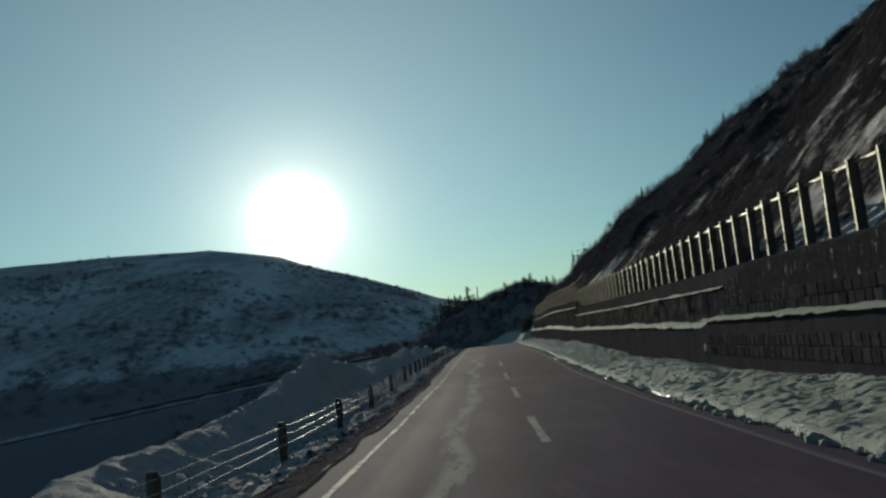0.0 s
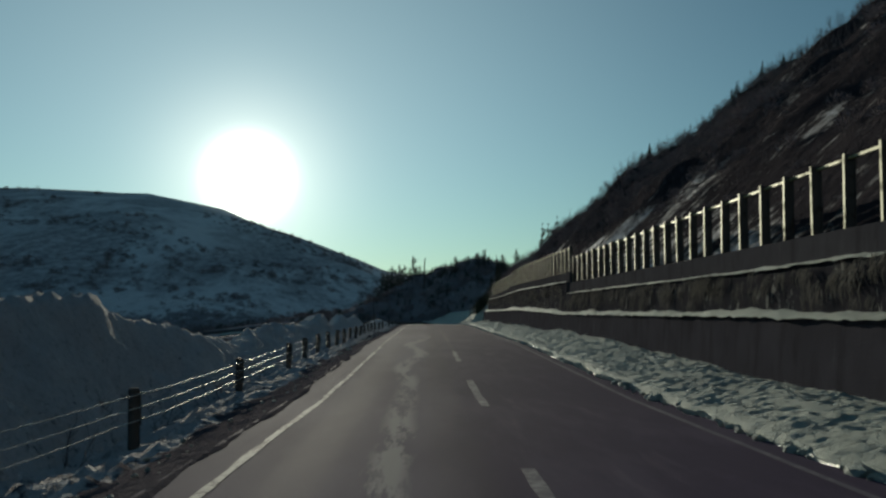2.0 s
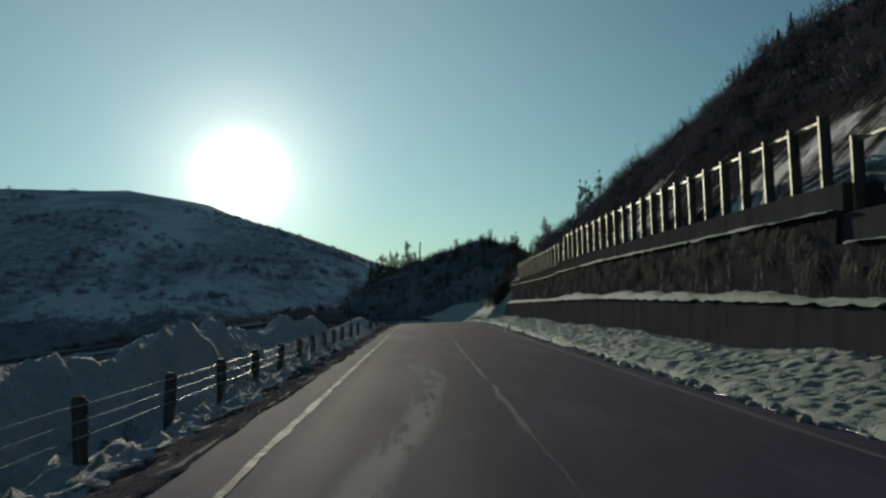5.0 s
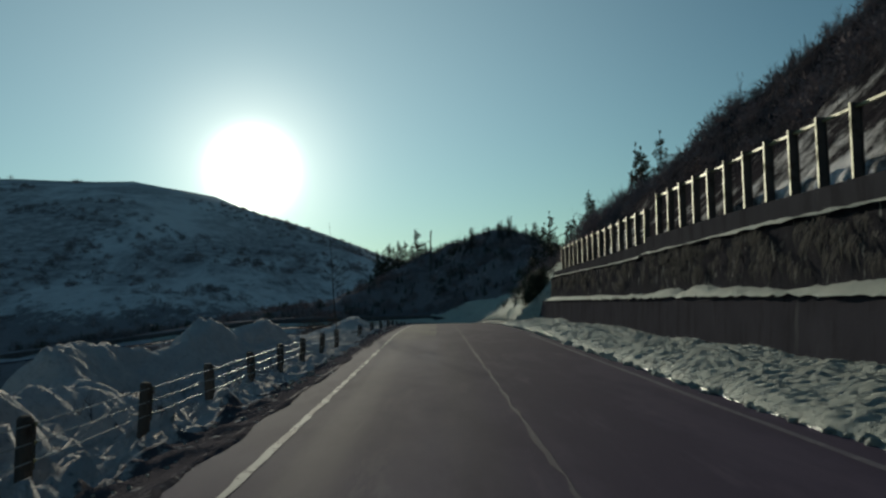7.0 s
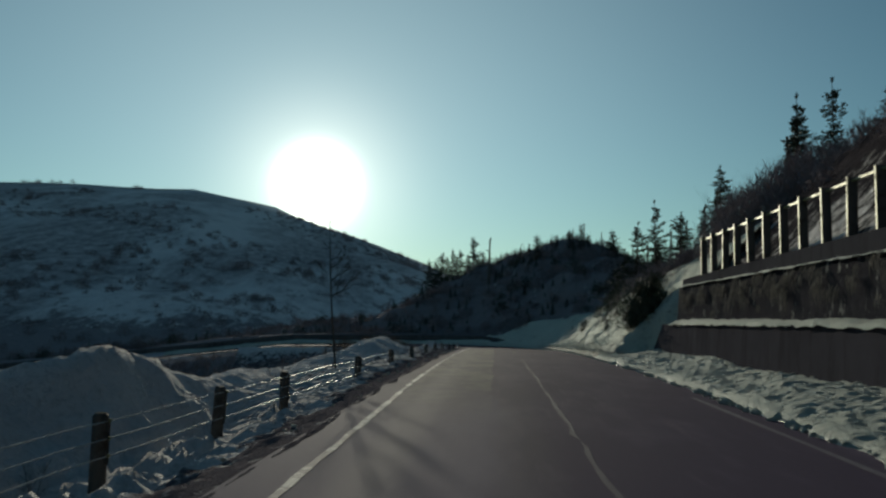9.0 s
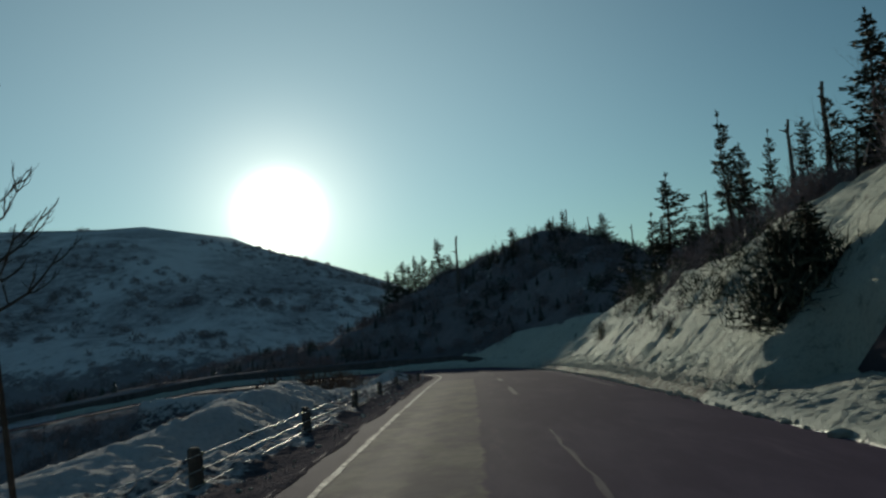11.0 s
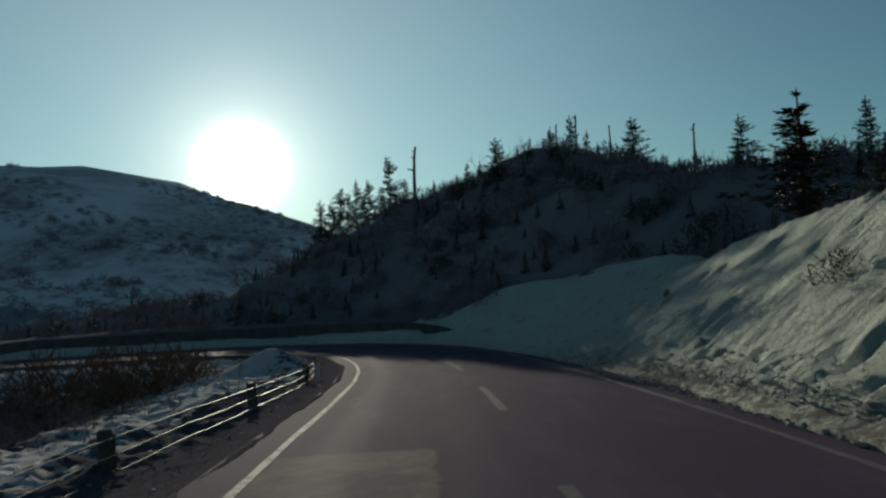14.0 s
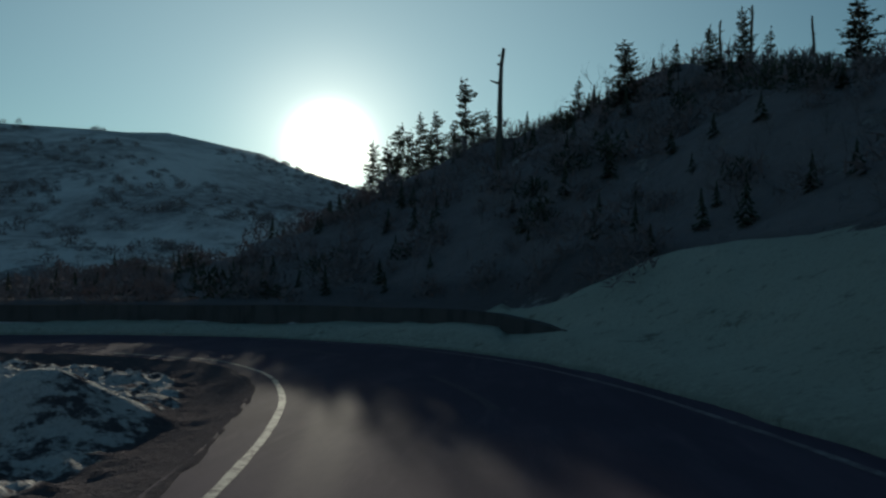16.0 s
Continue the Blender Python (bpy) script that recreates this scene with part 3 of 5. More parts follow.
stripe("edge_line", s_of_y(-20), s_of_y(120), valley_line, 0.095, 0.007, ROAD, 0.4, 0.04, SHADOW_GAPPED)
stripe("edge_line", s_of_y(120) + 0.05, s_of_y(165) + 12, -2.85, 0.10, 0.006, ROAD, 0.5, 0.02)
stripe("edge_line", s_of_y(122), s_of_y(141), 2.74, 0.11, 0.006, ROAD, 0.5, 0.03, FAINT)
stripe("edge_line", s_of_y(141) + 0.05, s_of_y(165) + 12, 2.74, 0.12, 0.006, ROAD, 0.5, 0.03, FADED)
stripe("edge_line", s_of_y(-20), s_of_y(96), 2.74, 0.10, 0.006, ROAD, 1.0, 0.03, FAINT)
for k in range(19):
    y0 = -6.3 + 10.0 * k
    if 52 < y0 < 120:
        continue
    y0 -= 2.8 if y0 > 120 else 0.0
    s0 = float(s_of_y(y0)) if y0 < 150 else float(s_of_y(150)) + y0 - 150
    stripe("lane_dash", s0, s0 + 4.6, 0.0, 0.15, 0.006, ROAD, 0.4, 0.03, FADED if y0 < 52 else GHOST)
# where the dashes are worn away a wandering seam is left
stripe("lane_seam", s_of_y(47), s_of_y(112), 0.0, 0.06, 0.005, ROAD, 0.5, 0.07, SEAM)


# ---- retaining walls ----
def zt(y, table):
    return float(np.interp(y, [a for a, _ in table], [b for _, b in table]))


SECTIONS = [(-28.0, 60.9, "a"), (60.9, 89.9, "b"), (89.9, 110.6, "c")]
LOW_TOP = [(-28, 1.75), (0, 1.35), (19, 1.08), (25.3, 1.0), (25.4, 0.80), (38, 0.80), (60, 0.66), (66, 0.74), (79, 0.80), (107, 0.52), (111.9, 0.45), (113.7, -0.95)]
LEDGE = {"a": [(-28, 2.82), (20.8, 2.36), (24.45, 2.32), (24.5, 1.86), (38.6, 1.74), (60.9, 1.64)], "b": [(60.9, 2.22), (79, 2.22), (89.9, 2.1)], "c": [(89.9, 2.0), (108, 1.84), (111, 1.8)]}
BASE = {"a": [(-28, 2.9), (20.8, 2.43), (39, 2.28), (60.9, 2.18)], "b": [(60.9, 2.72), (81, 2.74), (89.9, 2.68)], "c": [(89.9, 2.52), (108, 2.18), (111, 2.1)]}
HEAD = {"a": [(-28, 4.3), (20.6, 3.83), (39, 3.64), (60.9, 3.52)], "b": [(60.9, 4.08), (81, 4.12), (89.9, 4.04)], "c": [(89.9, 3.74), (108, 3.49), (111, 3.45)]}
FACE_LOW, FACE_UP, FACE_CAP = 6.35, 6.75, 7.0


def strip_wall(name, y0, y1, x_face, x_back, bottom, top, material, label, category="retaining wall", lean=0.0, step=2.0):
    """A wall along the road, its face leaning back a little; bottom and top are functions of y."""
    ys = np.linspace(y0, y1, max(2, int((y1 - y0) / step) + 1))
    v, f = [], []
    for y in ys:
        a, b = bottom(y), top(y)
        v += [(x_face, y, a), (x_face + lean * (b - a), y, b), (x_back, y, b), (x_back, y, a)]
    for i in range(len(ys) - 1):
        p, q = 4 * i, 4 * i + 4
        for k in range(4):
            f.append((p + k, p + (k + 1) % 4, q + (k + 1) % 4, q + k))
    f += [(3, 2, 1, 0), tuple(4 * (len(ys) - 1) + k for k in range(4))]
    ob = mesh_object(name, v, [g[::-1] for g in f], material)
    return tagged(ob, label, category, kind="structure")


def foot(y):
    return road_z(y) - 0.6


strip_wall("wall_lower", 25.4, 113.7, FACE_LOW, 7.4, foot, lambda y: zt(y, LOW_TOP), CONCRETE,
           "dark streaked concrete retaining wall beside the road", lean=0.06)
block_wall = strip_wall("wall_blocks", -28.0, 25.4, FACE_LOW - 0.12, 7.4, foot, lambda y: zt(y, LOW_TOP), CONCRETE,
                        "lower retaining wall of dark squared stone blocks", lean=0.05)
strip_wall("wall_base", -28.0, 25.0, FACE_LOW - 0.2, FACE_LOW - 0.1, foot, lambda y: zt(y, LOW_TOP) - 1.02, CONCRETE,
           "plain concrete footing under the squared stone blocks", lean=0.05)
UPPER = {}
for y0, y1, key in SECTIONS:
    UPPER[key] = strip_wall("wall_upper", y0, y1, FACE_UP, 7.7, lambda y: zt(y, LOW_TOP) - 0.3, lambda y: zt(y, LEDGE[key]), MASONRY,
                    "upper masonry retaining wall with frost and dead plants", lean=0.07)
    strip_wall("wall_cap", y0, y1, FACE_CAP - (0.06 if key == "a" else 0.0), 7.75, lambda y: zt(y, LEDGE[key]) + 0.003, lambda y: zt(y, BASE[key]), CAP,
               "plain concrete band that carries the fence posts", lean=0.02)


def icing(name, y0, y1, x0, x1, height, thick, step, label, seed, droop=0.05):
    """Snow lying along a ledge: uneven in thickness, rounded over the lip."""
    ys = np.arange(y0, y1, step)
    u = np.linspace(0, 1, 9)
    Y, U = np.meshgrid(ys, u, indexing="ij")
    bulge = thick * (0.75 + 0.7 * fbm(Y / 1.7 + seed, Y * 0 + seed, 4)) * np.clip(0.35 + 0.9 * vnoise(Y / 6 + seed, Y * 0), 0.2, 1.3)
    bulge = bulge * np.interp(Y, [30, 55, 72, 100], [1.0, 1.3, 2.2, 1.6])
    prof = np.sin(np.clip(U * 1.25, 0, 1) * math.pi / 2) ** 0.6
    X = x0 + (x1 - x0) * U + 0.05 * fbm(Y / 0.8, U * 3 + seed, 3) * (U < 0.9)
    Z = np.vectorize(height)(Y) + bulge * prof - droop * (1 - U) ** 4 + thick * 0.9 * np.abs(fbm(Y / 0.35, U * 4 + seed, 3)) + 0.03 * fbm(Y / 0.2, U * 8, 2)
    ob = sheet(name, X, Y, Z, PLOUGHED, flip=True)
    return tagged(ob, label, "snow", kind="structure")


icing("ledge_snow", -10, 25.3, FACE_LOW - 0.16, 6.95, lambda y: zt(y, LOW_TOP), 0.06, 0.22, "thin snow lying on the wall ledge", 3)
icing("ledge_snow", 25.5, 110.4, FACE_LOW - 0.012, 7.0, lambda y: zt(y, LOW_TOP), 0.10, 0.22, "band of lumpy snow on the wall ledge", 11)
for y0, y1, key in ((24.5, 60.8, "a"), (61.0, 89.8, "b"), (90.0, 110.4, "c")):
    icing("ledge_snow", y0, y1, FACE_UP - 0.02, 7.05, lambda y: zt(y, LEDGE[key]), 0.05, 0.3, "thin line of snow on the upper ledge", 23, 0.02)


# ---- snow fence on the wall: H-section posts with a rail along their heads ----
def h_post(height):
    """One upright: two flanges and a web, flange to the road, with a bolted base plate."""
    root = new("fence_post")
    for nm, x0, x1, hw in (("flange", -0.10, -0.088, 0.032), ("flange", 0.088, 0.10, 0.05), ("web", -0.088, 0.088, 0.006)):
        # one steel: lit tone on the road-side flange, shaded tone on the rest
        steel = STEEL if x0 < -0.09 else RUSTY_SHADED
        bm = bmesh.new()
        box(bm, x0, x1, -hw, hw, 0.0, height)
        part(nm, bm, steel, root, "" if steel is STEEL else "same steel in a darker tone painted for shade")
    bm = bmesh.new()
    box(bm, -0.15, 0.15, -0.12, 0.12, -0.03, 0.012, 0.004)
    plate = part("base_plate", bm, STEEL, root)
    for a in (-1, 1):
        for b in (-1, 1):
            bm = bmesh.new()
            box(bm, a * 0.125 - 0.012, a * 0.125 + 0.012, b * 0.09 - 0.012, b * 0.09 + 0.012, 0.013, 0.037)
            part("bolt", bm, RUSTY_SHADED, plate)
    return tagged(root, "weathered steel H-section snow fence post on the wall", "fence post", "snow fence posts")


POST_X = 7.25
first_post = None
for y0, y1, PITCH, key in ((60.8 - 49 * 1.195, 60.8, 1.195, "a"), (89.06 - 22 * 1.235, 89.06, 1.235, "b"), (90.6, 108.65, 1.285, "c")):
    y = y0
    while y <= y1 + 0.01:
        zb, zh = zt(y, BASE[key]), zt(y, HEAD[key])
        if first_post is None:
            first_post = h_post(1.38)
            first_post.location = (POST_X, y, zb)
        else:
            tilt = random.uniform(-0.6, 0.6)
            p = copy_thing(first_post, pose(POST_X + random.uniform(-0.01, 0.01), y, zb, tilt, random.uniform(-0.8, 0.8), 0))
            p.scale.z = (zh - zb) / 1.38
        y += PITCH
    rail = new("fence_rail")
    rail.location = (POST_X, y0, zt(y0, HEAD[key]))
    tagged(rail, "steel rail along the heads of the fence posts", "fence rail")
    ys = np.arange(y0, y1 + 0.3, PITCH)
    for a, b in zip(ys[:-1], ys[1:]):
        bm = bmesh.new()
        for v in box(bm, 0.0, 0.07, a - y0 + 0.008, b - y0 - 0.008, -0.10, -0.05):
            v.co.z += zt(v.co.y + y0, HEAD[key]) - rail.location.z
        part("rail_span", bm, STEEL, rail)


# ---- roadside snow ----
def right_snow():
    """Ploughed snow between the road and the foot of the wall."""
    y = np.arange(-12, 115.2, 0.06)
    u = np.linspace(0, 1, 46)
    Y, U = np.meshgrid(y, u, indexing="ij")
    edge = 0.75 + 3.18 + 0.12 * fbm(Y / 2.2, Y * 0, 3) + 0.05 * fbm(Y / 0.4, Y * 0 + 4, 2) + np.interp(Y, [0, 45, 70, 100, 112], [0, 0, 0.1, 0.3, 0.35])
    X = edge + (6.6 - edge) * U
    rise = np.interp(U, [0, 0.04, 0.12, 0.4, 0.75, 1], [-0.05, 0.07, 0.15, 0.26, 0.37, 0.45])
    rise = rise * (0.85 + 0.5 * fbm(Y / 5, U * 2, 3))
    lumps = 0.04 * fbm(X / 0.9, Y / 0.9, 3) + 0.03 * np.abs(fbm(X / 0.5 + 7, Y / 0.5, 3)) + 0.045 * np.abs(fbm(X / 0.20 + 3, Y / 0.17, 2, 0.7)) + 0.032 * fbm(X / 0.13, Y / 0.12, 2, 0.6) + 0.022 * np.abs(fbm(X / 0.09 + 5, Y / 0.09, 1)) - 0.04
    Z = road_z(Y) + rise + lumps * np.clip(U * 12, 0.45, 1)
    Z[:, 0] = road_z(y) - 0.06
    ob = sheet("snow_verge", X, Y, Z, PLOUGHED, flip=True)
    tagged(ob, "lumpy ploughed snow lying along the foot of the wall", "snow bank", kind="structure")


right_snow()


def ice_rim():
    """Thin melted and refrozen lip along the road edge of the snow."""
    y = np.arange(-8, 111, 0.1)
    edge = 0.75 + 3.18 + 0.12 * fbm(y / 2.2, y * 0, 3) + 0.05 * fbm(y / 0.4, y * 0 + 4, 2) + np.interp(y, [0, 45, 70, 100, 112], [0, 0, 0.1, 0.3, 0.35])
    tall = np.clip(0.012 + 0.025 * fbm(y / 0.45, y * 0 + 3, 3) + 0.05 * fbm(y / 4, y * 0 + 6, 2), 0.0, 0.06)
    X, Y, Z = [], [], []
    for u, h in ((-0.025, -0.3), (-0.015, 0.5), (0.0, 1.0), (0.015, 0.8), (0.04, -0.3)):
        X.append(edge + u + 0.015 * fbm(y / 0.22, y * 0 + 10 * u, 2))
        Y.append(y)
        Z.append(road_z(y) - 0.045 + tall * h + 0.012 * fbm(y / 0.3, y * 0 + 5, 2))
    ob = sheet("ice_rim", np.stack(X, 1), np.stack(Y, 1), np.stack(Z, 1), ICE, flip=True)
    tagged(ob, "glazed lip of ice along the road edge of the snow", "ice", kind="structure")


ice_rim()


def right_bank_snow():
    """The steep snow bank past the end of the walls, round into the bend."""
    s = np.arange(S_WALL_END - 1.5, s_of_y(166) + 40, 0.14)
    u = np.linspace(0, 1, 84) ** 1.2
    S, U = np.meshgrid(s, u, indexing="ij")
    yy = np.interp(S, ALONG, CENTRE[:, 1])
    reach = np.interp(S, [S_WALL_END, S_WALL_END + 8, s_of_y(150), s_of_y(159), s_of_y(164), s_of_y(166) + 2, s_of_y(166) + 6], [5.5, 7.0, 6.4, 7.4, 7.5, 5.6, 2.1]) - 3.3 * smooth(s_of_y(118), s_of_y(124), S) * (1 - smooth(s_of_y(131), s_of_y(139), S))
    e0 = 3.30 + 0.16 * fbm(S / 2.4, S * 0, 3) + 0.06 * fbm(S / 0.45, S * 0 + 3, 2)
    D = e0 + reach * U
    X, Y, _ = road_place(S, D)
    _, _, rz = road_place(S, 0.0)
    Z = right_bank(S, D, rz, X) + 0.14 * np.clip((D - e0) / 0.7, 0, 1)
    fall = np.clip((D - 3.5) / 0.8, 0, 1)
    streaks = 0.13 * fbm(S / 1.1 + 0.25 * D, D / 3.0, 4, 0.55) + 0.17 * np.abs(fbm(S / 0.5 + 0.12 * D, D / 1.5, 3, 0.65)) + 0.09 * np.abs(fbm(S / 0.24 + 0.1 * D, D / 0.9 + 7, 2, 0.7)) + 0.05 * fbm(X / 0.35, Y / 0.35, 2) - 0.05
    calm = 1 - 0.75 * smooth(s_of_y(153), s_of_y(162), S)
    lumps = (0.09 * fbm(X / 0.7, Y / 0.7, 3, 0.65) + 0.13 * np.abs(fbm(X / 0.26, Y / 0.26, 2, 0.7)) - 0.04) * (1 - 0.96 * np.clip((D - 4.0) / 1.1, 0, 1)) * np.clip((D - e0) * 3, 0, 1)
    Z = Z + (streaks * fall + lumps) * calm + 0.28 * fbm(X / 4, Y / 4, 3) * fall
    Z[:, 0] = rz[:, 0] - 0.08
    Z[:, -1] -= 0.5
    ob = sheet("snow_bank", X, Y, Z, SNOW, flip=True)
    a = ob.data.attributes.new("grit", "FLOAT", "POINT")
    a.data.foreach_set("value", (np.clip(1.25 - (D - e0) / 0.75, 0, 1) * (1 - 0.75 * smooth(s_of_y(146), s_of_y(158), S))).ravel().astype(np.float32))
    tagged(ob, "steep cut bank of streaked snow above the road", "snow bank", kind="structure")


right_bank_snow()

# crest of the ploughed windrow on the valley side: y, height
WINDROW = [(-14, 0.2), (16, -0.45), (22, -0.35), (26, 0.1), (28, 0.4), (31, 0.78), (34, 1.18), (37.3, 1.36), (38.4, 1.05), (40.5, 0.75), (43, 0.25), (48, -0.35), (54.5, -0.05),
           (60, 0.05), (64, -0.1), (66, 0.15), (68.5, 0.3), (73.6, 0.45), (74.6, 0.3), (75.4, -0.6), (79.2, -0.65), (80.2, 0.0), (82, 0.15), (83.4, -0.1), (84.4, -0.4), (86.5, 0.05), (88.4, 0.48),
           (89.6, 0.3), (90.9, -0.25), (91.7, 0.1), (93.2, 0.35), (95.5, -0.1), (98, -0.8),
           (102, -0.9), (110, -1.1), (116.2, -0.5), (118.7, -0.42), (120.4, -0.7), (121.2, -1.1), (122.4, -0.42), (128.5, -0.65), (130.4, -1.1), (131.8, -1.7),
           (133, -1.45), (135.5, -1.5), (138, -2.0), (141, -2.7), (150, -2.9), (200, -3.4)]


def left_snow():
    """Rough snow and heaps on the valley side of the road."""
    s = np.arange(s_of_y(-14), s_of_y(166) + 30, 0.13)
    u = np.linspace(0, 1, 68) ** 1.1
    S, U = np.meshgrid(s, u, indexing="ij")
    D = -(3.22 + 0.10 * fbm(S / 1.5, S * 0 + 2, 3) + 8.5 * U)
    X, Y, _ = road_place(S, D)
    _, _, rz = road_place(S, 0.0)
    Z = left_side(S, D, rz) + 0.02 + 0.12 * np.clip(U * 5 - 0.6, 0, 1)
    fall = np.clip(U * 5, 0.1, 1)
    Z = Z + fall * (0.16 * fbm(X / 1.1, Y / 1.1, 4) + np.interp(Y, [64, 70, 76, 80, 92, 104], [0.30, 0.55, 0.55, 0.30, 0.30, 0.14]) * np.abs(fbm(X / 0.55, Y / 0.55, 3)) + np.interp(Y, [92, 104], [0.16, 0.08]) * np.abs(fbm(X / 0.25 + 4, Y / 0.25, 2)) - 0.1)
    ys = np.array([a for a, _ in WINDROW])
    zs = np.array([b for _, b in WINDROW])
    wy = Y + 0.4 * fbm(X / 2.1, Y / 2.1, 3)
    mid = 7.7 + 0.7 * fbm(Y / 5.5, Y * 0 + 8, 3) + np.interp(Y, [78.5, 80, 83, 86, 104, 114], [0, 1.5, 1.5, 0, 0, -0.6])
    off = (-D - mid) + 0.35 * fbm(X / 1.3, Y / 1.3 + 5, 3)
    crest = np.interp(wy, ys, zs) + 0.18 * fbm(Y / 3.6, Y * 0 + 1, 3)
    lift = np.clip(1.02 - np.abs(off) / np.where(off < 0, 1.55, 2.1), 0, 1)
    lift = np.minimum(lift, 1 - 0.12 * np.clip(1 - np.abs(off) * 5, 0, 1))
    Z = Z + np.clip(crest - Z, 0, 3) * lift ** 0.95
    rough = np.interp(Y, [20, 44, 52, 76, 80, 95, 110, 138, 150], [0.22, 0.3, 0.8, 0.7, 0.25, 0.25, 0.12, 0.12, 0.3])
    Z = Z + rough * lift * (0.62 * np.abs(fbm(X / 0.7 + 2, Y / 0.7, 3)) + 0.2 * np.abs(fbm(X / 0.3, Y / 0.3, 2)) - 0.1)
    # crusted, broken snow between the bare edge and the heaps
    crust = np.clip((-D - 4.2) / 0.5, 0, 1) * (1 - 0.8 * lift)
    Z = Z + crust * (np.interp(Y, [30, 60, 72, 81, 90, 110], [0.22, 0.34, 0.5, 0.5, 0.34, 0.24]) * np.abs(fbm(X / 0.42 + 9, Y / 0.42, 3, 0.65)) + 0.10 * np.abs(fbm(X / 0.21, Y / 0.21 + 6, 1)) - 0.05)
    # one heap inside the bend
    heap = -1.95 - 0.62 * np.maximum(np.hypot((X + 5.65) * 0.8, Y - 159.7) - 0.15, 0) + 0.10 * fbm(X / 0.8, Y / 0.8, 3)
    Z = np.maximum(Z, np.where(-D > 3.6, heap, -9.0))
    Z[:, 0] = rz[:, 0] - 0.07
    Z[:, -1] -= 0.6
    ob = sheet("snow_heaps", X, Y, Z, VERGE, flip=True)
    # bare earth, raised past y 100 to stand in for shade below the crests
    cover = np.interp(-D + 0.3 * fbm(X / 1.2, Y / 1.2, 2), [3.2, 3.6, 4.1, 4.6, 6.2, 12], [0.9, 0.95, 0.9, 0.42, 0.42, 0.5]) * (1 - 0.6 * lift) * np.interp(Y, [0, 40, 55, 92, 104, 122, 134, 146, 153, 158], [0.95, 0.9, 0.72, 0.72, 1.0, 1.05, 1.3, 1.7, 1.5, 1.4]) * (1 - 0.2 * smooth(s_of_y(146), s_of_y(156), S))
    a = ob.data.attributes.new("cover", "FLOAT", "POINT")
    a.data.foreach_set("value", cover.ravel().astype(np.float32))
    tagged(ob, "heaps of rough ploughed snow on the valley verge", "snow bank", kind="structure")
    return X, Y, Z


left_snow()


# ---- guard cable on the valley side ----
def tube(points, radius, sides=5):
    v, f = [], []
    pts = [Vector(p) for p in points]
    for i, p in enumerate(pts):
        t = (pts[min(i + 1, len(pts) - 1)] - pts[max(i - 1, 0)]).normalized()
        a = t.cross(Vector((0, 0, 1)) if abs(t.z) < 0.9 else Vector((1, 0, 0))).normalized()
        b = t.cross(a)
        r = radius[i] if isinstance(radius, (list, tuple)) else radius
        v += [p + (a * math.cos(6.2832 * k / sides) + b * math.sin(6.2832 * k / sides)) * r for k in range(sides)]
    for i in range(len(pts) - 1):
        f += [(i * sides + k, i * sides + (k + 1) % sides, (i + 1) * sides + (k + 1) % sides, (i + 1) * sides + k) for k in range(sides)]
    f += [tuple(range(sides))[::-1], tuple((len(pts) - 1) * sides + k for k in range(sides))]
    return v, f


def cable_post():
    root = new("guard_post")
    v, f = tube([(0, 0, -1.6), (0, 0, 0.69), (0, 0, 0.72)], [0.10, 0.085, 0.06], 12)
    mesh_object("shaft", v, f, RUSTY_SHADED, root)
    bm = bmesh.new()
    box(bm, 0.075, 0.105, -0.025, 0.03, 0.16, 0.66, 0.006)
    bracket = part("bracket", bm, RUSTY_SHADED, root)
    for h in (0.26, 0.45, 0.64):
        bm = bmesh.new()
        box(bm, 0.106, 0.122, -0.022, 0.022, h - 0.02, h + 0.02, 0.003)
        part("cable_clamp", bm, STEEL, bracket)
    return tagged(root, "round steel guard cable post standing in the snow", "guard post", "guard cable posts")


def guard_d(s):
    """The guard cable stands further out along the embankment and comes in to the verge before the bend."""
    return np.interp(s, [s_of_y(88), s_of_y(104), s_of_y(140), s_of_y(152)], [-5.35, -4.8, -4.65, -4.3])


guard = None
for k in range(60):
    y = 4.9 + 3.5 * k
    if k % 2 and not 44 < y < 95:
        continue
    if y > 156.0:
        break
    s = float(s_of_y(y))
    x, y, z = road_place(s, guard_d(s))
    m = pose(float(x), float(y), float(z) - 0.36, random.uniform(-2, 2), random.uniform(-3, 3), random.uniform(-4, 4))
    if guard is None:
        guard = cable_post()
        guard.matrix_basis = m
    else:
        copy_thing(guard, m)
for h in (-0.10, 0.09, 0.28):
    s = np.arange(float(s_of_y(11)), float(s_of_y(155.6)), 0.7)
    x, y, z = road_place(s, guard_d(s) + 0.1)
    sag = 0.012 * np.abs(np.sin((s - s[0]) / 3.5 * math.pi))
    v, f = tube(list(zip(x.tolist(), y.tolist(), (z + h - sag).tolist())), 0.0066, 6)
    tagged(mesh_object("guard_cable", v, f, WIRE), "steel guard cable stretched along the valley verge", "guard cable", "guard cables")


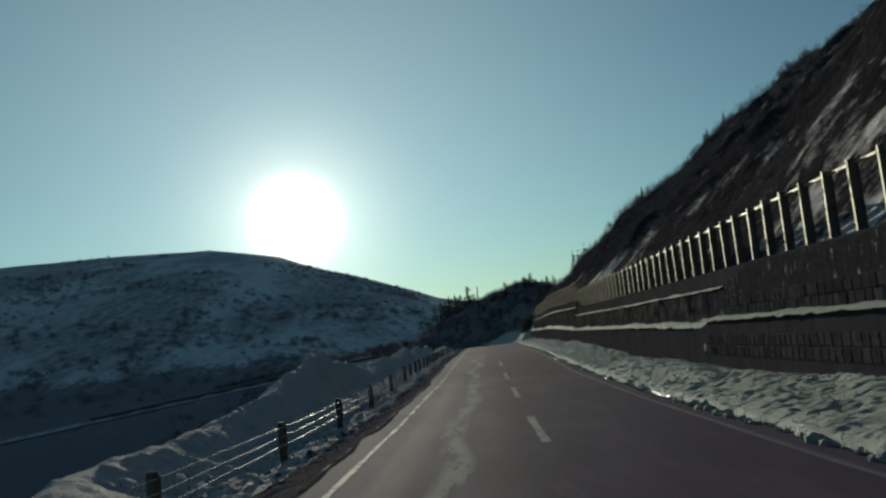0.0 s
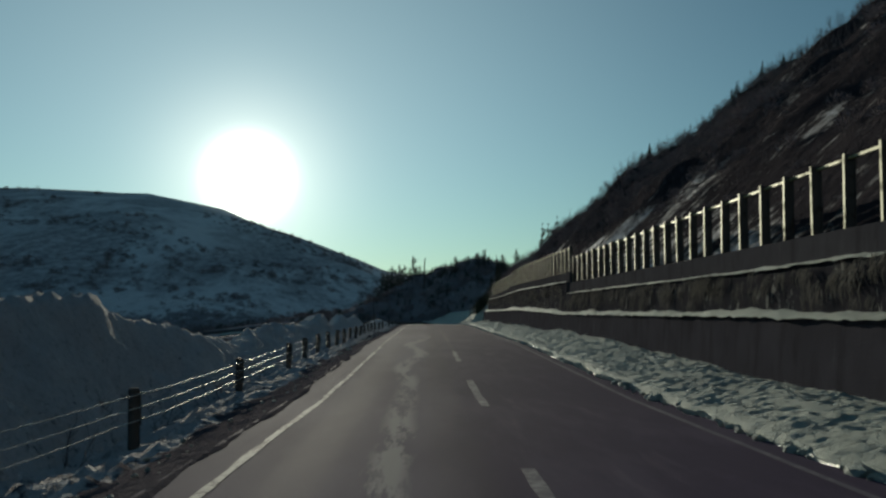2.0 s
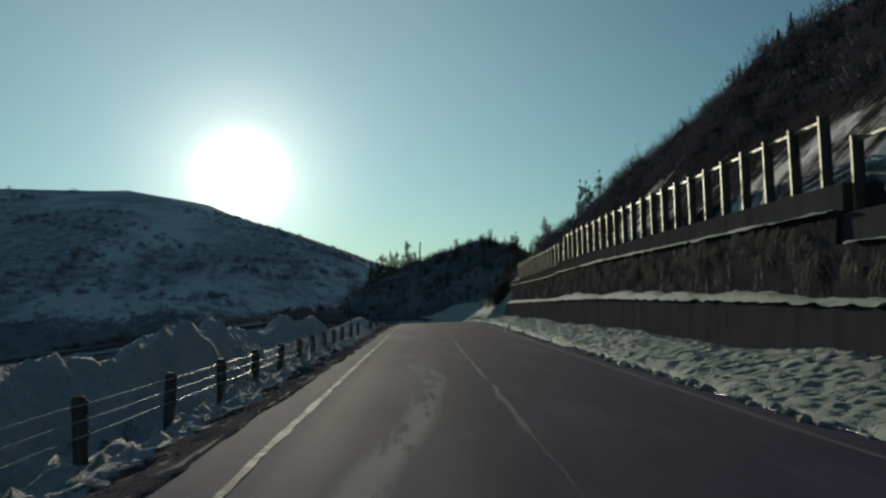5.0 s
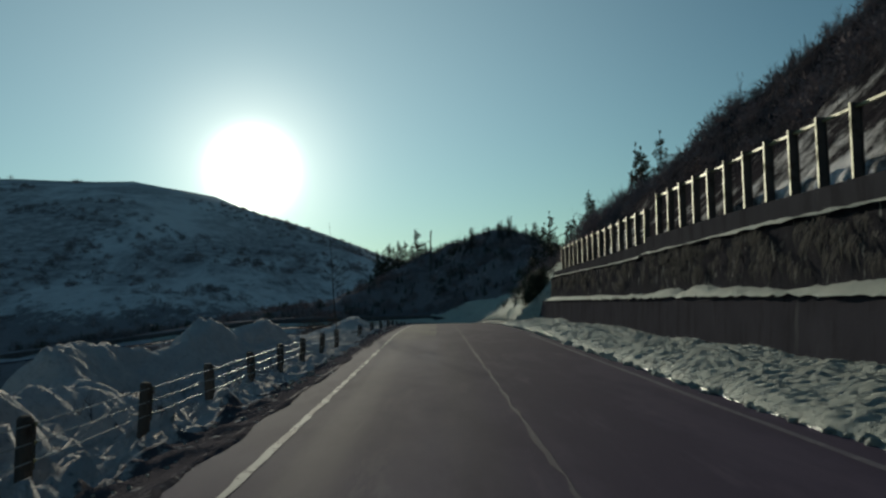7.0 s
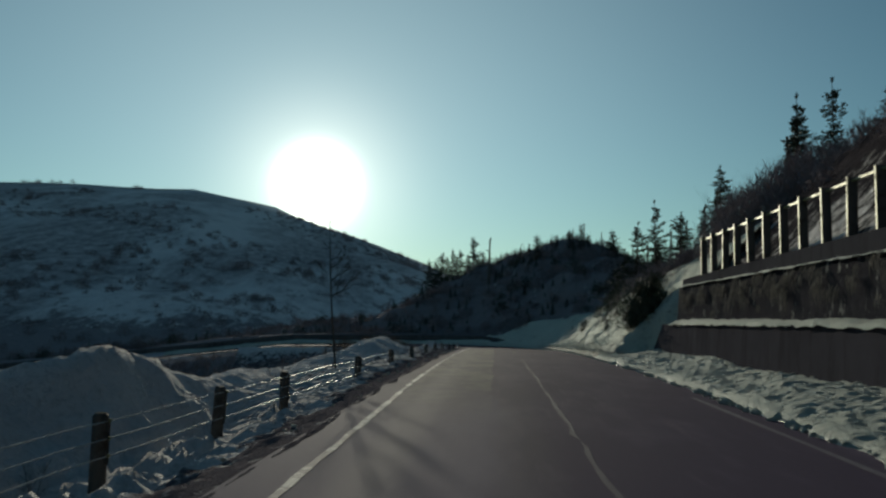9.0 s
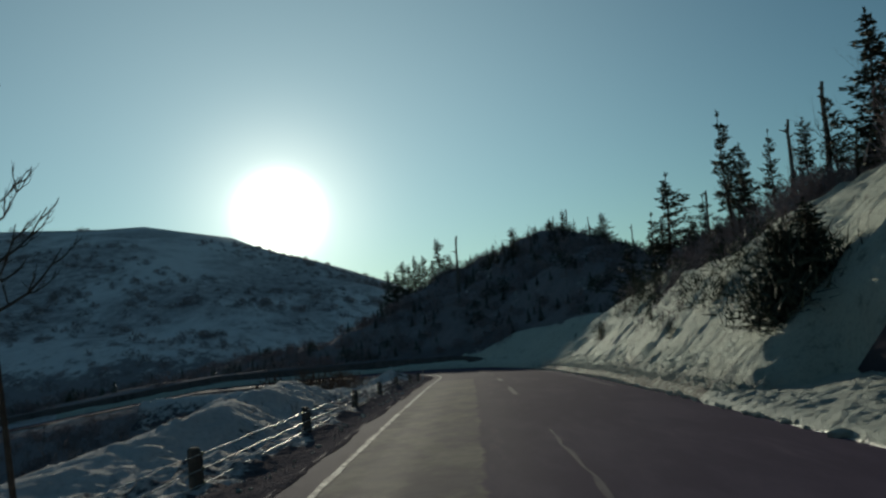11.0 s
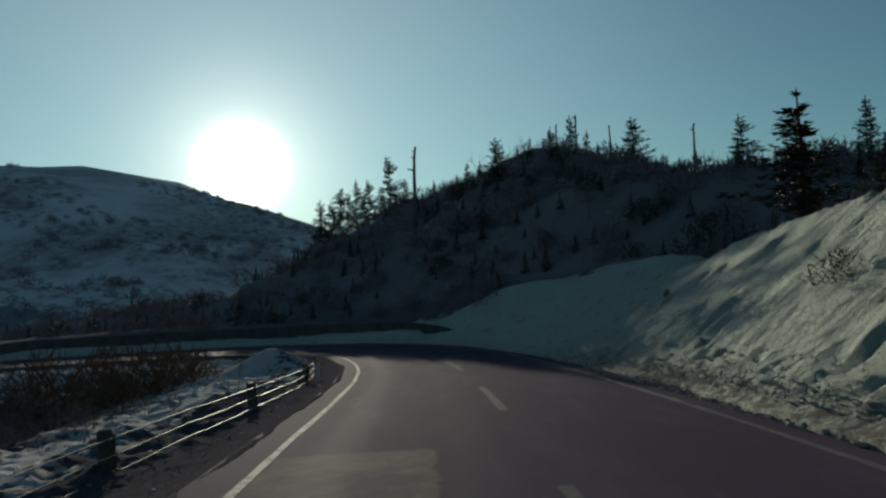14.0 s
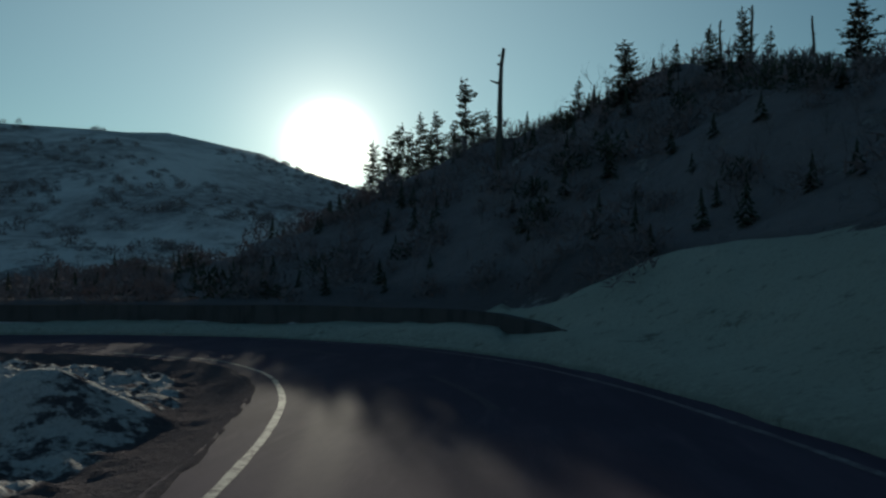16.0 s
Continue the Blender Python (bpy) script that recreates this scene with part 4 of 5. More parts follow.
def delineator(x, y, z):
    root = new("delineator_post")
    v, f = tube([(0, 0, -0.3), (0, 0, 0.55), (0, 0, 0.57)], [0.03, 0.03, 0.015], 10)
    mesh_object("shaft", v, f, WHITE_POST, root)
    bm = bmesh.new()
    bmesh.ops.create_circle(bm, cap_ends=True, radius=0.04, segments=14)
    r = bmesh.ops.extrude_face_region(bm, geom=bm.faces[:])
    for e in r["geom"]:
        if isinstance(e, bmesh.types.BMVert):
            e.co.z += 0.02
    bmesh.ops.rotate(bm, cent=(0, 0, 0), matrix=Matrix.Rotation(radians(90), 3, "X"), verts=bm.verts)
    bmesh.ops.translate(bm, vec=(0, -0.03, 0.5), verts=bm.verts)
    part("reflector", bm, REFLECTOR, root, "round orange reflector")
    root.location = (x, y, z)
    tagged(root, "white delineator post with a round reflector at the bend", "road post")


px, py, pz = road_place(float(s_of_y(152.3)), -3.95)
delineator(float(px), float(py), float(pz) - 0.1)


# ---- low wall and snow on the outside of the bend ----
def bend_wall():
    s = np.arange(float(s_of_y(166)) + 2, ALONG[-1] - 60, 1.0)
    v, f = [], []
    for q in s:
        top = 0.55 + 0.4 * float(smooth(s[0], s[0] + 4, q)) + 0.05 * float(fbm(q / 3, 2.0, 2))
        for d, h in ((5.2, -0.4), (5.25, top), (5.6, top), (5.6, -0.4)):
            x, y, z = road_place(q, d)
            v.append((x, y, z + h))
    for i in range(len(s) - 1):
        p, q = 4 * i, 4 * i + 4
        f += [(p + k, q + k, q + (k + 1) % 4, p + (k + 1) % 4) for k in range(4)]
    f += [(0, 1, 2, 3), tuple(4 * (len(s) - 1) + k for k in (3, 2, 1, 0))]
    tagged(mesh_object("wall_bend", v, f, HAZED_CONCRETE), "low dark concrete wall round the outside of the bend", "retaining wall", kind="structure")


bend_wall()


# ---- trees ----
def conifer_mesh(height, seed, flag=0.0, ragged=0.3, base=0.12):
    """Trunk and crown of a wind-worn fir; flag > 0 bares one side. Boughs start at uneven heights and carry their needles in tufts."""
    rnd = random.Random(seed)
    lean = rnd.uniform(-0.06, 0.06) * height
    bow = rnd.uniform(-0.03, 0.03) * height

    def stem(t):
        return lean * t * t + bow * math.sin(3.1 * t), 0.02 * math.sin(7 * t + seed)

    trunk = tube([(*stem(k / 9), height * k / 9 - 0.25 * (k == 0)) for k in range(10)], [0.012 * height * (1 - k / 9.4) + 0.007 for k in range(10)], 6)
    v, f = [], []

    def tuft(x, y, z, a, w, ln, tip):
        """A spray of needles: a folded, ragged leaf shape."""
        ca, sa = math.cos(a), math.sin(a)
        i = len(v)
        v.extend([(x - ca * ln * 0.45, y - sa * ln * 0.45, z), (x - sa * w * 0.5, y + ca * w * 0.5, z + rnd.uniform(-0.35, 0.05) * w),
                  (x + ca * ln * 0.65, y + sa * ln * 0.65, z + tip * ln), (x + sa * w * 0.5, y - ca * w * 0.5, z + rnd.uniform(-0.35, 0.05) * w),
                  (x + ca * 0.1 * ln, y + sa * 0.1 * ln, z - 0.4 * w)])
        f.extend([(i, i + 1, i + 2), (i, i + 2, i + 3), (i, i + 4, i + 2)])

    count = int(58 - 22 * ragged)
    gaps = [rnd.random() for _ in range(8)]
    for k in range(count):
        t = base + (0.975 - 0.10 * ragged - base) * ((k + rnd.uniform(-0.45, 0.45)) / count)
        z = height * t
        for _ in range(rnd.choice((2, 2, 3, 3))):
            a = k * 2.4 + rnd.uniform(-1.0, 1.0)
            side = gaps[int(a / 6.2832 * 8) % 8]
            if rnd.random() < ragged * (0.25 + 0.4 * side):
                continue
            r = (height * 0.30 * (1 - t) ** 0.85 + 0.03 * height) * rnd.uniform(0.45, 1.15) * (0.75 + 0.4 * (1 - side))
            if flag and math.cos(a) < 0:
                r *= 1 - flag * rnd.uniform(0.45, 0.95)
            if r < 0.05:
                continue
            cx, cy = stem(t)
            zz = z + rnd.uniform(-0.012, 0.012) * height
            rise = rnd.uniform(-0.22, 0.10) + 0.35 * t
            sweep = rnd.uniform(0.05, 0.30)
            pts = [(cx + math.cos(a) * r * q, cy + math.sin(a) * r * q, zz + rise * r * q + sweep * r * (q * q - 0.5 * q)) for q in (0, 0.4, 0.75, 1.0)]
            stick = tube(pts, [0.0035 * height * (1 - t) + 0.006, 0.006, 0.004, 0.002], 3)
            o = len(trunk[0])
            trunk[0].extend(stick[0])
            trunk[1].extend(tuple(i + o for i in g) for g in stick[1])
            n = max(6, int(r / (0.0062 * height)))
            for j in range(n):
                q = 0.12 + 0.90 * (j + rnd.uniform(0.1, 0.9)) / n
                if rnd.random() < 0.14 + 0.2 * ragged:
                    continue
                off = rnd.uniform(-1, 1) * (0.24 * r * (1.15 - q) + 0.016 * height)
                px, py = cx + math.cos(a) * r * q - math.sin(a) * off, cy + math.sin(a) * r * q + math.cos(a) * off
                pz = zz + rise * r * q + sweep * r * (q * q - 0.5 * q) + rnd.uniform(-0.014, 0.018) * height
                tuft(px, py, pz, a + rnd.uniform(-1.2, 1.2), 0.024 * height * rnd.uniform(0.6, 1.5), 0.036 * height * rnd.uniform(0.6, 1.4), rnd.uniform(-0.25, 0.35))
    for k in range(5):
        x, y = stem(0.985)
        tuft(x, y, height * rnd.uniform(0.93, 0.99), rnd.uniform(0, 6.28), 0.014 * height, 0.035 * height, 0.6)
    return trunk, (v, f)


def mesh_of(name, vf, material):
    me = bpy.data.meshes.new(name)
    me.from_pydata([tuple(map(float, p)) for p in vf[0]], [], vf[1])
    me.materials.append(material)
    return me


def branchy(height, seed, stems=1, levels=4, spread_a=0.5, sides=3, thick=0.022):
    """A bare deciduous tree or shrub: tapering limbs that fork."""
    rnd = random.Random(seed)
    v, f = [], []

    def limb(p, dirn, length, rad, level):
        pts, rads = [p], [rad]
        n = 3
        d = dirn
        for k in range(n):
            d = (d + Vector((rnd.uniform(-1, 1), rnd.uniform(-1, 1), rnd.uniform(-0.3, 0.7))) * 0.16).normalized()
            pts.append(pts[-1] + d * (length / n))
            rads.append(rad * (1 - 0.55 * (k + 1) / n))
        a, b = tube(pts, rads, sides)
        o = len(v)
        v.extend(a)
        f.extend(tuple(i + o for i in face) for face in b)
        if level <= 0:
            return
        for k in range(rnd.randint(2, 4)):
            j = rnd.randint(1, n)
            nd = (d + Vector((rnd.uniform(-1, 1), rnd.uniform(-1, 1), rnd.uniform(-0.35, 0.8))) * spread_a * 1.7).normalized()
            limb(pts[j], nd, length * rnd.uniform(0.5, 0.75), rads[j] * 0.7, level - 1)

    for k in range(stems):
        d = Vector((rnd.uniform(-1, 1) * 0.35 * (stems > 1) + rnd.uniform(-0.08, 0.08), rnd.uniform(-1, 1) * 0.35 * (stems > 1), 1)).normalized()
        limb(Vector((rnd.uniform(-0.15, 0.15) * (stems > 1), rnd.uniform(-0.15, 0.15) * (stems > 1), -0.1)), d, height * (0.42 if levels > 2 else 0.55), thick * height, levels)
    return v, f


def snag_mesh(height, seed):
    rnd = random.Random(seed)
    pts = [(0.04 * height * (k / 7) ** 2 * rnd.uniform(0.4, 1), 0.01 * height * math.sin(k * 1.3 + seed), height * k / 7 - 0.3 * (k == 0)) for k in range(8)]
    v, f = tube(pts, [0.03 * height * (1 - 0.55 * k / 7) for k in range(8)], 7)
    for k in range(9):
        z = height * rnd.uniform(0.35, 0.97)
        a = rnd.uniform(0, 6.28)
        ln = height * rnd.uniform(0.02, 0.08)
        p, q = tube([(0, 0, z), (math.cos(a) * ln, math.sin(a) * ln, z + ln * 0.3)], [0.012 * height, 0.004 * height], 4)
        o = len(v)
        v += p
        f += [tuple(i + o for i in g) for g in q]
    return v, f


FIRS = []
for seed, flag, ragged, base in ((1, 0.3, 0.35, 0.05), (2, 0.7, 0.6, 0.15), (3, 0.5, 0.5, 0.1), (4, 0.9, 0.75, 0.28), (5, 0.2, 0.4, 0.06), (6, 0.8, 0.85, 0.25)):
    trunk, crown = conifer_mesh(5.0, seed, flag, ragged, base)
    FIRS.append((mesh_of("trunk", trunk, BARK), mesh_of("crown", crown, NEEDLE)))
BARE = []
for sd in (11, 12, 13):
    v, f = branchy(5.0, sd, 1, 4, 0.55, 4, 0.012)
    BARE.append((mesh_of("trunk", (v[:16], f[:14]), BARK), mesh_of("crown", (v[16:], [tuple(i - 16 for i in g) for g in f[14:]]), BARK)))
SNAGS = [mesh_of("bole", snag_mesh(5.0, sd), DEADWOOD) for sd in (31, 32, 33)]


def ground_at(x, y):
    return float(land(np.array([x]), np.array([y]))[0])


def place_parts(name, meshes, x, y, z, height, ref, turn, label, category, group, wide=1.0, tip=0.0, spread_out=1.0):
    root = new(name)
    k = height / ref
    root.matrix_world = pose(x, y, z, tip, 0, turn)
    for nm, me in meshes:
        ob = new(nm, me)
        ob.parent = root
        ob.scale = (k * wide * spread_out, k * wide * spread_out, k)
    return tagged(root, label, category, group)


def fir(x, y, height, kind=0, turn=0.0, top=None, wide=1.0, label="wind-worn dark green fir on the snowy hillside"):
    """top: the height of its tip above the datum, from which its foot is found."""
    z = ground_at(x, y) - 0.15
    if top is not None:
        height = max(height, top - z) if top - z < height * 1.8 else height
        z = top - height if abs(top - height - z) < 1.2 else z
    t, c = FIRS[kind % len(FIRS)]
    return place_parts("fir_tree", (("trunk", t), ("crown", c)), x, y, z, height, 5.0, turn, label, "fir tree", "firs on the hillside", wide, spread_out=1.2)


def snag(x, y, height, kind=0, turn=0.0, top=None):
    z = ground_at(x, y) - 0.1
    if top is not None:
        height = max(height, top - z)
    return place_parts("dead_trunk", (("bole", SNAGS[kind % 3]),), x, y, z, height, 5.0, turn, "bare broken trunk of a dead tree", "dead tree", "dead trunks")


def bare_tree(x, y, height, kind=0, turn=0.0, label="leafless deciduous tree with fine dark twigs"):
    trunk, crown = BARE[kind % 3]
    return place_parts("bare_tree", (("trunk", trunk), ("crown", crown)), x, y, ground_at(x, y) - 0.1, height, 5.0, turn, label, "bare tree", "bare trees")


# ridge beyond the bend
fir(-2.6, 204.8, 6.2, 0, 20, 12.6, 0.85)
fir(-6.0, 208, 4.2, 4, 70, 10.9, 0.85)
fir(-7.8, 210.4, 4.6, 0, 200, 10.6, 0.85)
fir(-9.8, 211, 3.6, 4, 140, 9.4, 0.9)
fir(-4.6, 206, 3.6, 0, 10, 10.6, 0.85)
fir(-3.6, 207, 3.4, 4, 30, 10.0, 0.9)
fir(-5.3, 209, 3.6, 2, 110, 10.0, 0.9)
fir(-6.9, 209.4, 3.6, 0, 250, 9.9, 0.9)
fir(-1.2, 203.5, 3.0, 4, 20, 10.2, 0.9)
fir(-8.8, 212, 3.6, 0, 80, 9.4, 0.9)
fir(-11.2, 213, 3.4, 2, 60, 8.6, 0.9)
snag(-0.23, 193.2, 5.0, 0, 0, 11.3)
fir(6.3, 193.6, 2.4, 4, 0, 11.8, 1.3)
fir(4.2, 196, 1.8, 3, 90, 10.4)
fir(9.4, 194.5, 2.2, 5, 180, 12.0)
fir(10.7, 193.6, 2.6, 1, 30, 12.6)
snag(11.3, 193.4, 2.2, 1, 50, 12.7)
fir(12.3, 193.1, 2.8, 4, 10, 13.3, 0.8)
snag(12.75, 193.0, 2.6, 2, 0, 13.3)
fir(13.4, 192, 1.8, 3, 100, 11.9)
fir(15.9, 187.4, 2.6, 2, 300, 11.9, 1.3)
snag(14.8, 190, 2.0, 0, 80, 11.8)
snag(16.5, 176.4, 2.2, 1, 0, 9.1)
fir(19.6, 177, 3.0, 0, 40, 9.6)
fir(21.5, 174, 3.2, 2, 200)
fir(24.5, 172, 3.8, 4, 80)
for k, x in enumerate((0.6, 1.4, 2.1, 2.9, 3.5, 5.0, 5.6, 7.2, 7.9, 8.7)):
    bare_tree(x, 194.6 + 0.5 * (k % 3), 2.6 + 0.5 * (k % 2), k, 73 * k, "leafless grey tree on the ridge beyond the bend")
# along the cut bank
fir(10.2, 139.6, 4.9, 1, 10, 7.6, 1.1)
bare_tree(9.6, 141.2, 3.0, 1, 40)
bare_tree(11.0, 138.2, 3.2, 2, 140)
fir(9.6, 139.0, 4.4, 3, 40)
fir(11.3, 136.4, 4.0, 5, 70, 5.9)
fir(12.6, 134.0, 4.6, 1, 120)
fir(13.4, 137.5, 4.8, 5, 10)
bare_tree(14.5, 131.5, 4.4, 1, 50)
fir(9.4, 127.0, 4.4, 3, 0, 7.4, 0.8)
fir(11.0, 120.0, 4.0, 4, 60, 8.1)
bare_tree(13.2, 126.0, 3.4, 1, 90)
snag(12.8, 130.0, 3.7, 1, 0)
snag(11.6, 133.6, 3.4, 2, 60)
bare_tree(14.0, 121.0, 4.6, 2, 0)
fir(16.2, 124.0, 5.4, 3, 30)
snag(13.9, 119.4, 4.8, 2, 0)
bare_tree(10.4, 118.5, 3.6, 0, 10)
bare_tree(12.6, 121.5, 4.4, 2, 200)
fir(14.9, 121.2, 4.6, 5, 0, 11.4)
fir(13.0, 145.0, 3.6, 4, 0)
fir(10.7, 151.3, 4.9, 3, 200, 5.25, 1.45)
bare_tree(9.9, 151.0, 3.2, 1, 40)
bare_tree(11.6, 152.3, 3.4, 0, 100)
fir(14.6, 150.0, 4.0, 2, 60)
fir(16.0, 155.0, 4.4, 0, 90)
fir(13.6, 156.6, 3.4, 1, 200)


def leader_tree(x, y, top, seed, lean):
    """A slender leafless roadside tree: one long leader, with boughs that curve up on its road side."""
    rnd = random.Random(seed)
    root = new("bare_tree")
    z0 = ground_at(x, y) - 0.1
    h = top - z0
    root.matrix_world = pose(x, y, z0)

    def stem(t):
        return Vector((lean * t + 0.05 * math.sin(5 * t + seed), 0.05 * math.sin(7 * t), h * t))

    v, f = tube([stem(k / 14) for k in range(15)], [0.046 * (1 - 0.85 * k / 14) for k in range(15)], 7)
    mesh_object("trunk", v, f, BARK, root)
    for t, a, ln in ((0.46, 0.3, 1.15), (0.50, -0.4, 1.0), (0.54, 0.7, 1.05), (0.57, 2.9, 0.7), (0.60, -0.2, 0.85), (0.64, 0.5, 0.6), (0.70, 3.4, 0.3), (0.83, 0.2, 0.4)):
        v, f = [], []

        def shoot(p, out, up, size, rad, level):
            pts = [p]
            for q in range(5):
                step = (out * (1 - 0.13 * q) + Vector((0, 0, up + 0.10 * q)) + Vector((rnd.uniform(-0.16, 0.16), rnd.uniform(-0.16, 0.16), rnd.uniform(-0.1, 0.1)))).normalized()
                pts.append(pts[-1] + step * size / 5)
            o = len(v)
            m, g = tube(pts, [rad * (1 - 0.14 * q) for q in range(6)], 4)
            v.extend(m)
            f.extend(tuple(i + o for i in face) for face in g)
            for _ in range(4 if level else 0):
                q = rnd.randint(1, 4)
                side = Vector((out.x + rnd.uniform(-0.9, 0.9), out.y + rnd.uniform(-0.9, 0.9), 0)).normalized()
                shoot(pts[q], side, rnd.uniform(0.2, 0.9), size * rnd.uniform(0.3, 0.5), rad * 0.55, level - 1)
        shoot(stem(t), Vector((math.cos(a), math.sin(a), 0)), 0.55, ln, 0.010 + 0.011 * ln, 2)
        mesh_object("bough", v, f, BARK, root)
    tagged(root, "slender leafless roadside tree standing among the snow heaps", "bare tree", "roadside bare trees")


leader_tree(-5.45, 109.0, 5.2, 3, -0.5)
bare_tree(10.8, 121.0, 4.0, 1, 0)
bare_tree(11.8, 117.0, 4.2, 2, 80)
bare_tree(13.8, 142.5, 3.6, 1, 200)
bare_tree(15.8, 161.0, 4.2, 0, 0)
bare_tree(9.4, 126.5, 2.6, 2, 10)

fir(14.1, 118.0, 5.9, 3, 20, 11.1, 0.7)
fir(16.0, 118.6, 5.9, 5, 200, 12.0, 0.75)
bare_tree(9.9, 126.2, 2.9, 1, 150)
fir(10.5, 126.0, 3.1, 3, 65, 6.4, 0.7)
bare_tree(11.3, 125.8, 3.4, 0, 220)
fir(11.9, 126.4, 3.1, 4, 130, 6.8, 0.8)
fir(12.2, 125.6, 3.7, 5, 310, 7.6, 0.7)
snag(12.5, 126.2, 3.9, 0, 20, 7.9)
bare_tree(12.7, 125.9, 4.2, 2, 310)


# ---- brushwood and woods, past counting ----
def scatter(name, spots, sources, label, category, seed=1):
    """Many small plants joined into one mesh. spots: x, y, z, scale."""
    rnd = np.random.RandomState(seed)
    allv, allf, count = [], [], 0
    data = []
    for me in sources:
        co = np.empty(len(me.vertices) * 3)
        me.vertices.foreach_get("co", co)
        data.append((co.reshape(-1, 3), [tuple(p.vertices) for p in me.polygons]))
    for x, y, z, k in spots:
        co, faces = data[rnd.randint(len(data))]
        a = rnd.uniform(0, 6.283)
        c, q = math.cos(a) * k, math.sin(a) * k
        kz = k * rnd.uniform(0.8, 1.2)
        allv.append(np.stack([x + co[:, 0] * c - co[:, 1] * q, y + co[:, 0] * q + co[:, 1] * c, z + co[:, 2] * kz], 1))
        allf += [tuple(i + count for i in g) for g in faces]
        count += len(co)
    me = bpy.data.meshes.new(name)
    me.from_pydata(np.concatenate(allv).tolist(), [], allf)
    me.materials.append(sources[0].materials[0])
    ob = new(name, me)
    return tagged(ob, label, category, kind="stuff")


def pick(n, x0, x1, y0, y1, seed, keep, scale):
    rnd = np.random.RandomState(seed)
    x, y = rnd.uniform(x0, x1, n), rnd.uniform(y0, y1, n)
    d, s = road_frame(x, y)
    ok = keep(x, y, d, s)
    x, y = x[ok], y[ok]
    return list(zip(x, y, land(x, y) - 0.05, rnd.uniform(*scale, x.size)))


def small_fir(seed):
    """A fir seen from afar: a few ragged whorls."""
    rnd = random.Random(seed)
    v, f = [], []
    for k in range(12):
        z = 0.3 + 4.5 * k / 12
        r = 1.15 * (1 - k / 12.5) * rnd.uniform(0.7, 1.2)
        for j in range(6):
            a = rnd.uniform(0, 6.28)
            i = len(v)
            w = 0.3 * r + 0.08
            ca, sa = math.cos(a), math.sin(a)
            v += [(0, 0, z + 0.3), (ca * r - sa * w, sa * r + ca * w, z - 0.25), (ca * r * 1.1, sa * r * 1.1, z - 0.1), (ca * r + sa * w, sa * r - ca * w, z - 0.3)]
            f += [(i, i + 1, i + 2), (i, i + 2, i + 3)]
    return v, f


def light_sprig(height, seed, stems=3):
    """A small leafless plant: single tapering twigs, three-sided."""
    rnd = random.Random(seed)
    v, f = [], []

    def twig(p, d, ln, rad):
        a = d.cross(Vector((0.3, 0.2, 1.0) if abs(d.z) < 0.9 else (1, 0, 0))).normalized()
        b = d.cross(a)
        o = len(v)
        for k in range(3):
            v.append(p + (a * math.cos(k * 2.094) + b * math.sin(k * 2.094)) * rad)
        v.append(p + d * ln)
        f.extend(((o, o + 1, o + 3), (o + 1, o + 2, o + 3), (o + 2, o, o + 3)))

    for _ in range(stems):
        d = Vector((rnd.uniform(-0.35, 0.35), rnd.uniform(-0.35, 0.35), 1)).normalized()
        p = Vector((rnd.uniform(-0.12, 0.12), rnd.uniform(-0.12, 0.12), -0.1)) * height
        twig(p, d, height * rnd.uniform(0.75, 1.1), 0.012 * height)
        for _ in range(5):
            t = rnd.uniform(0.2, 0.85)
            e = (d + Vector((rnd.uniform(-1, 1), rnd.uniform(-1, 1), rnd.uniform(-0.1, 0.7)))).normalized()
            q = p + d * height * t * 0.9
            ln = height * rnd.uniform(0.25, 0.5) * (1.1 - t * 0.6)
            twig(q, e, ln, 0.007 * height)
            for _ in range(3):
                g = (e + Vector((rnd.uniform(-1, 1), rnd.uniform(-1, 1), rnd.uniform(-0.2, 0.7))) * 0.8).normalized()
                twig(q + e * ln * rnd.uniform(0.3, 0.9), g, ln * rnd.uniform(0.4, 0.7), 0.005 * height)
    return v, f


SPRIG = [mesh_of("sprig", light_sprig(1.5, sd), TWIG) for sd in (41, 42, 43, 44)]
THIN = [mesh_of("sprig", light_sprig(1.5, sd, 1), TWIG) for sd in (61, 62, 63, 64, 65)]
TUFT = [mesh_of("tuft", (lambda m: ([(p[0] * 0.6, p[1] * 0.6, p[2] * 0.62) for p in m[0]], m[1]))(small_fir(sd)), NEEDLE) for sd in (51, 52, 53)]


def tangle(seed, n=120, thin=1.0):
    """A dense leafless shrub seen from afar: short crossing twigs in a ragged dome."""
    rnd = random.Random(seed)
    v, f = [], []
    for _ in range(n):
        a, b, r = rnd.uniform(0, 6.283), rnd.uniform(-0.1, 1.45), rnd.random() ** 0.45
        p = Vector((math.cos(a) * math.cos(b) * r, math.sin(a) * math.cos(b) * r, max(0.0, math.sin(b)) * r * 0.95))
        d = (p * 0.7 + Vector((rnd.uniform(-1, 1), rnd.uniform(-1, 1), rnd.uniform(-0.2, 1.0)))).normalized()
        w = d.cross(Vector((rnd.uniform(-1, 1), rnd.uniform(-1, 1), rnd.uniform(-1, 1)))).normalized() * rnd.uniform(0.018, 0.05) * thin
        ln = rnd.uniform(0.2, 0.5) * (0.6 + 0.4 * thin)
        o = len(v)
        v += [p - d * ln * 0.4 + w, p - d * ln * 0.4 - w, p + d * ln * 0.6]
        f.append((o, o + 1, o + 2))
    return v, f


TANGLE = [mesh_of("tangle", tangle(sd), BRUSH) for sd in (71, 72, 73, 74, 75)]
FINE_TANGLE = [mesh_of("tangle", tangle(sd, 280, 0.35), BRUSH) for sd in (81, 82, 83)]
FINE_DARK = [mesh_of("tangle", tangle(sd, 340, 0.45), NEEDLE) for sd in (84, 85, 86)]
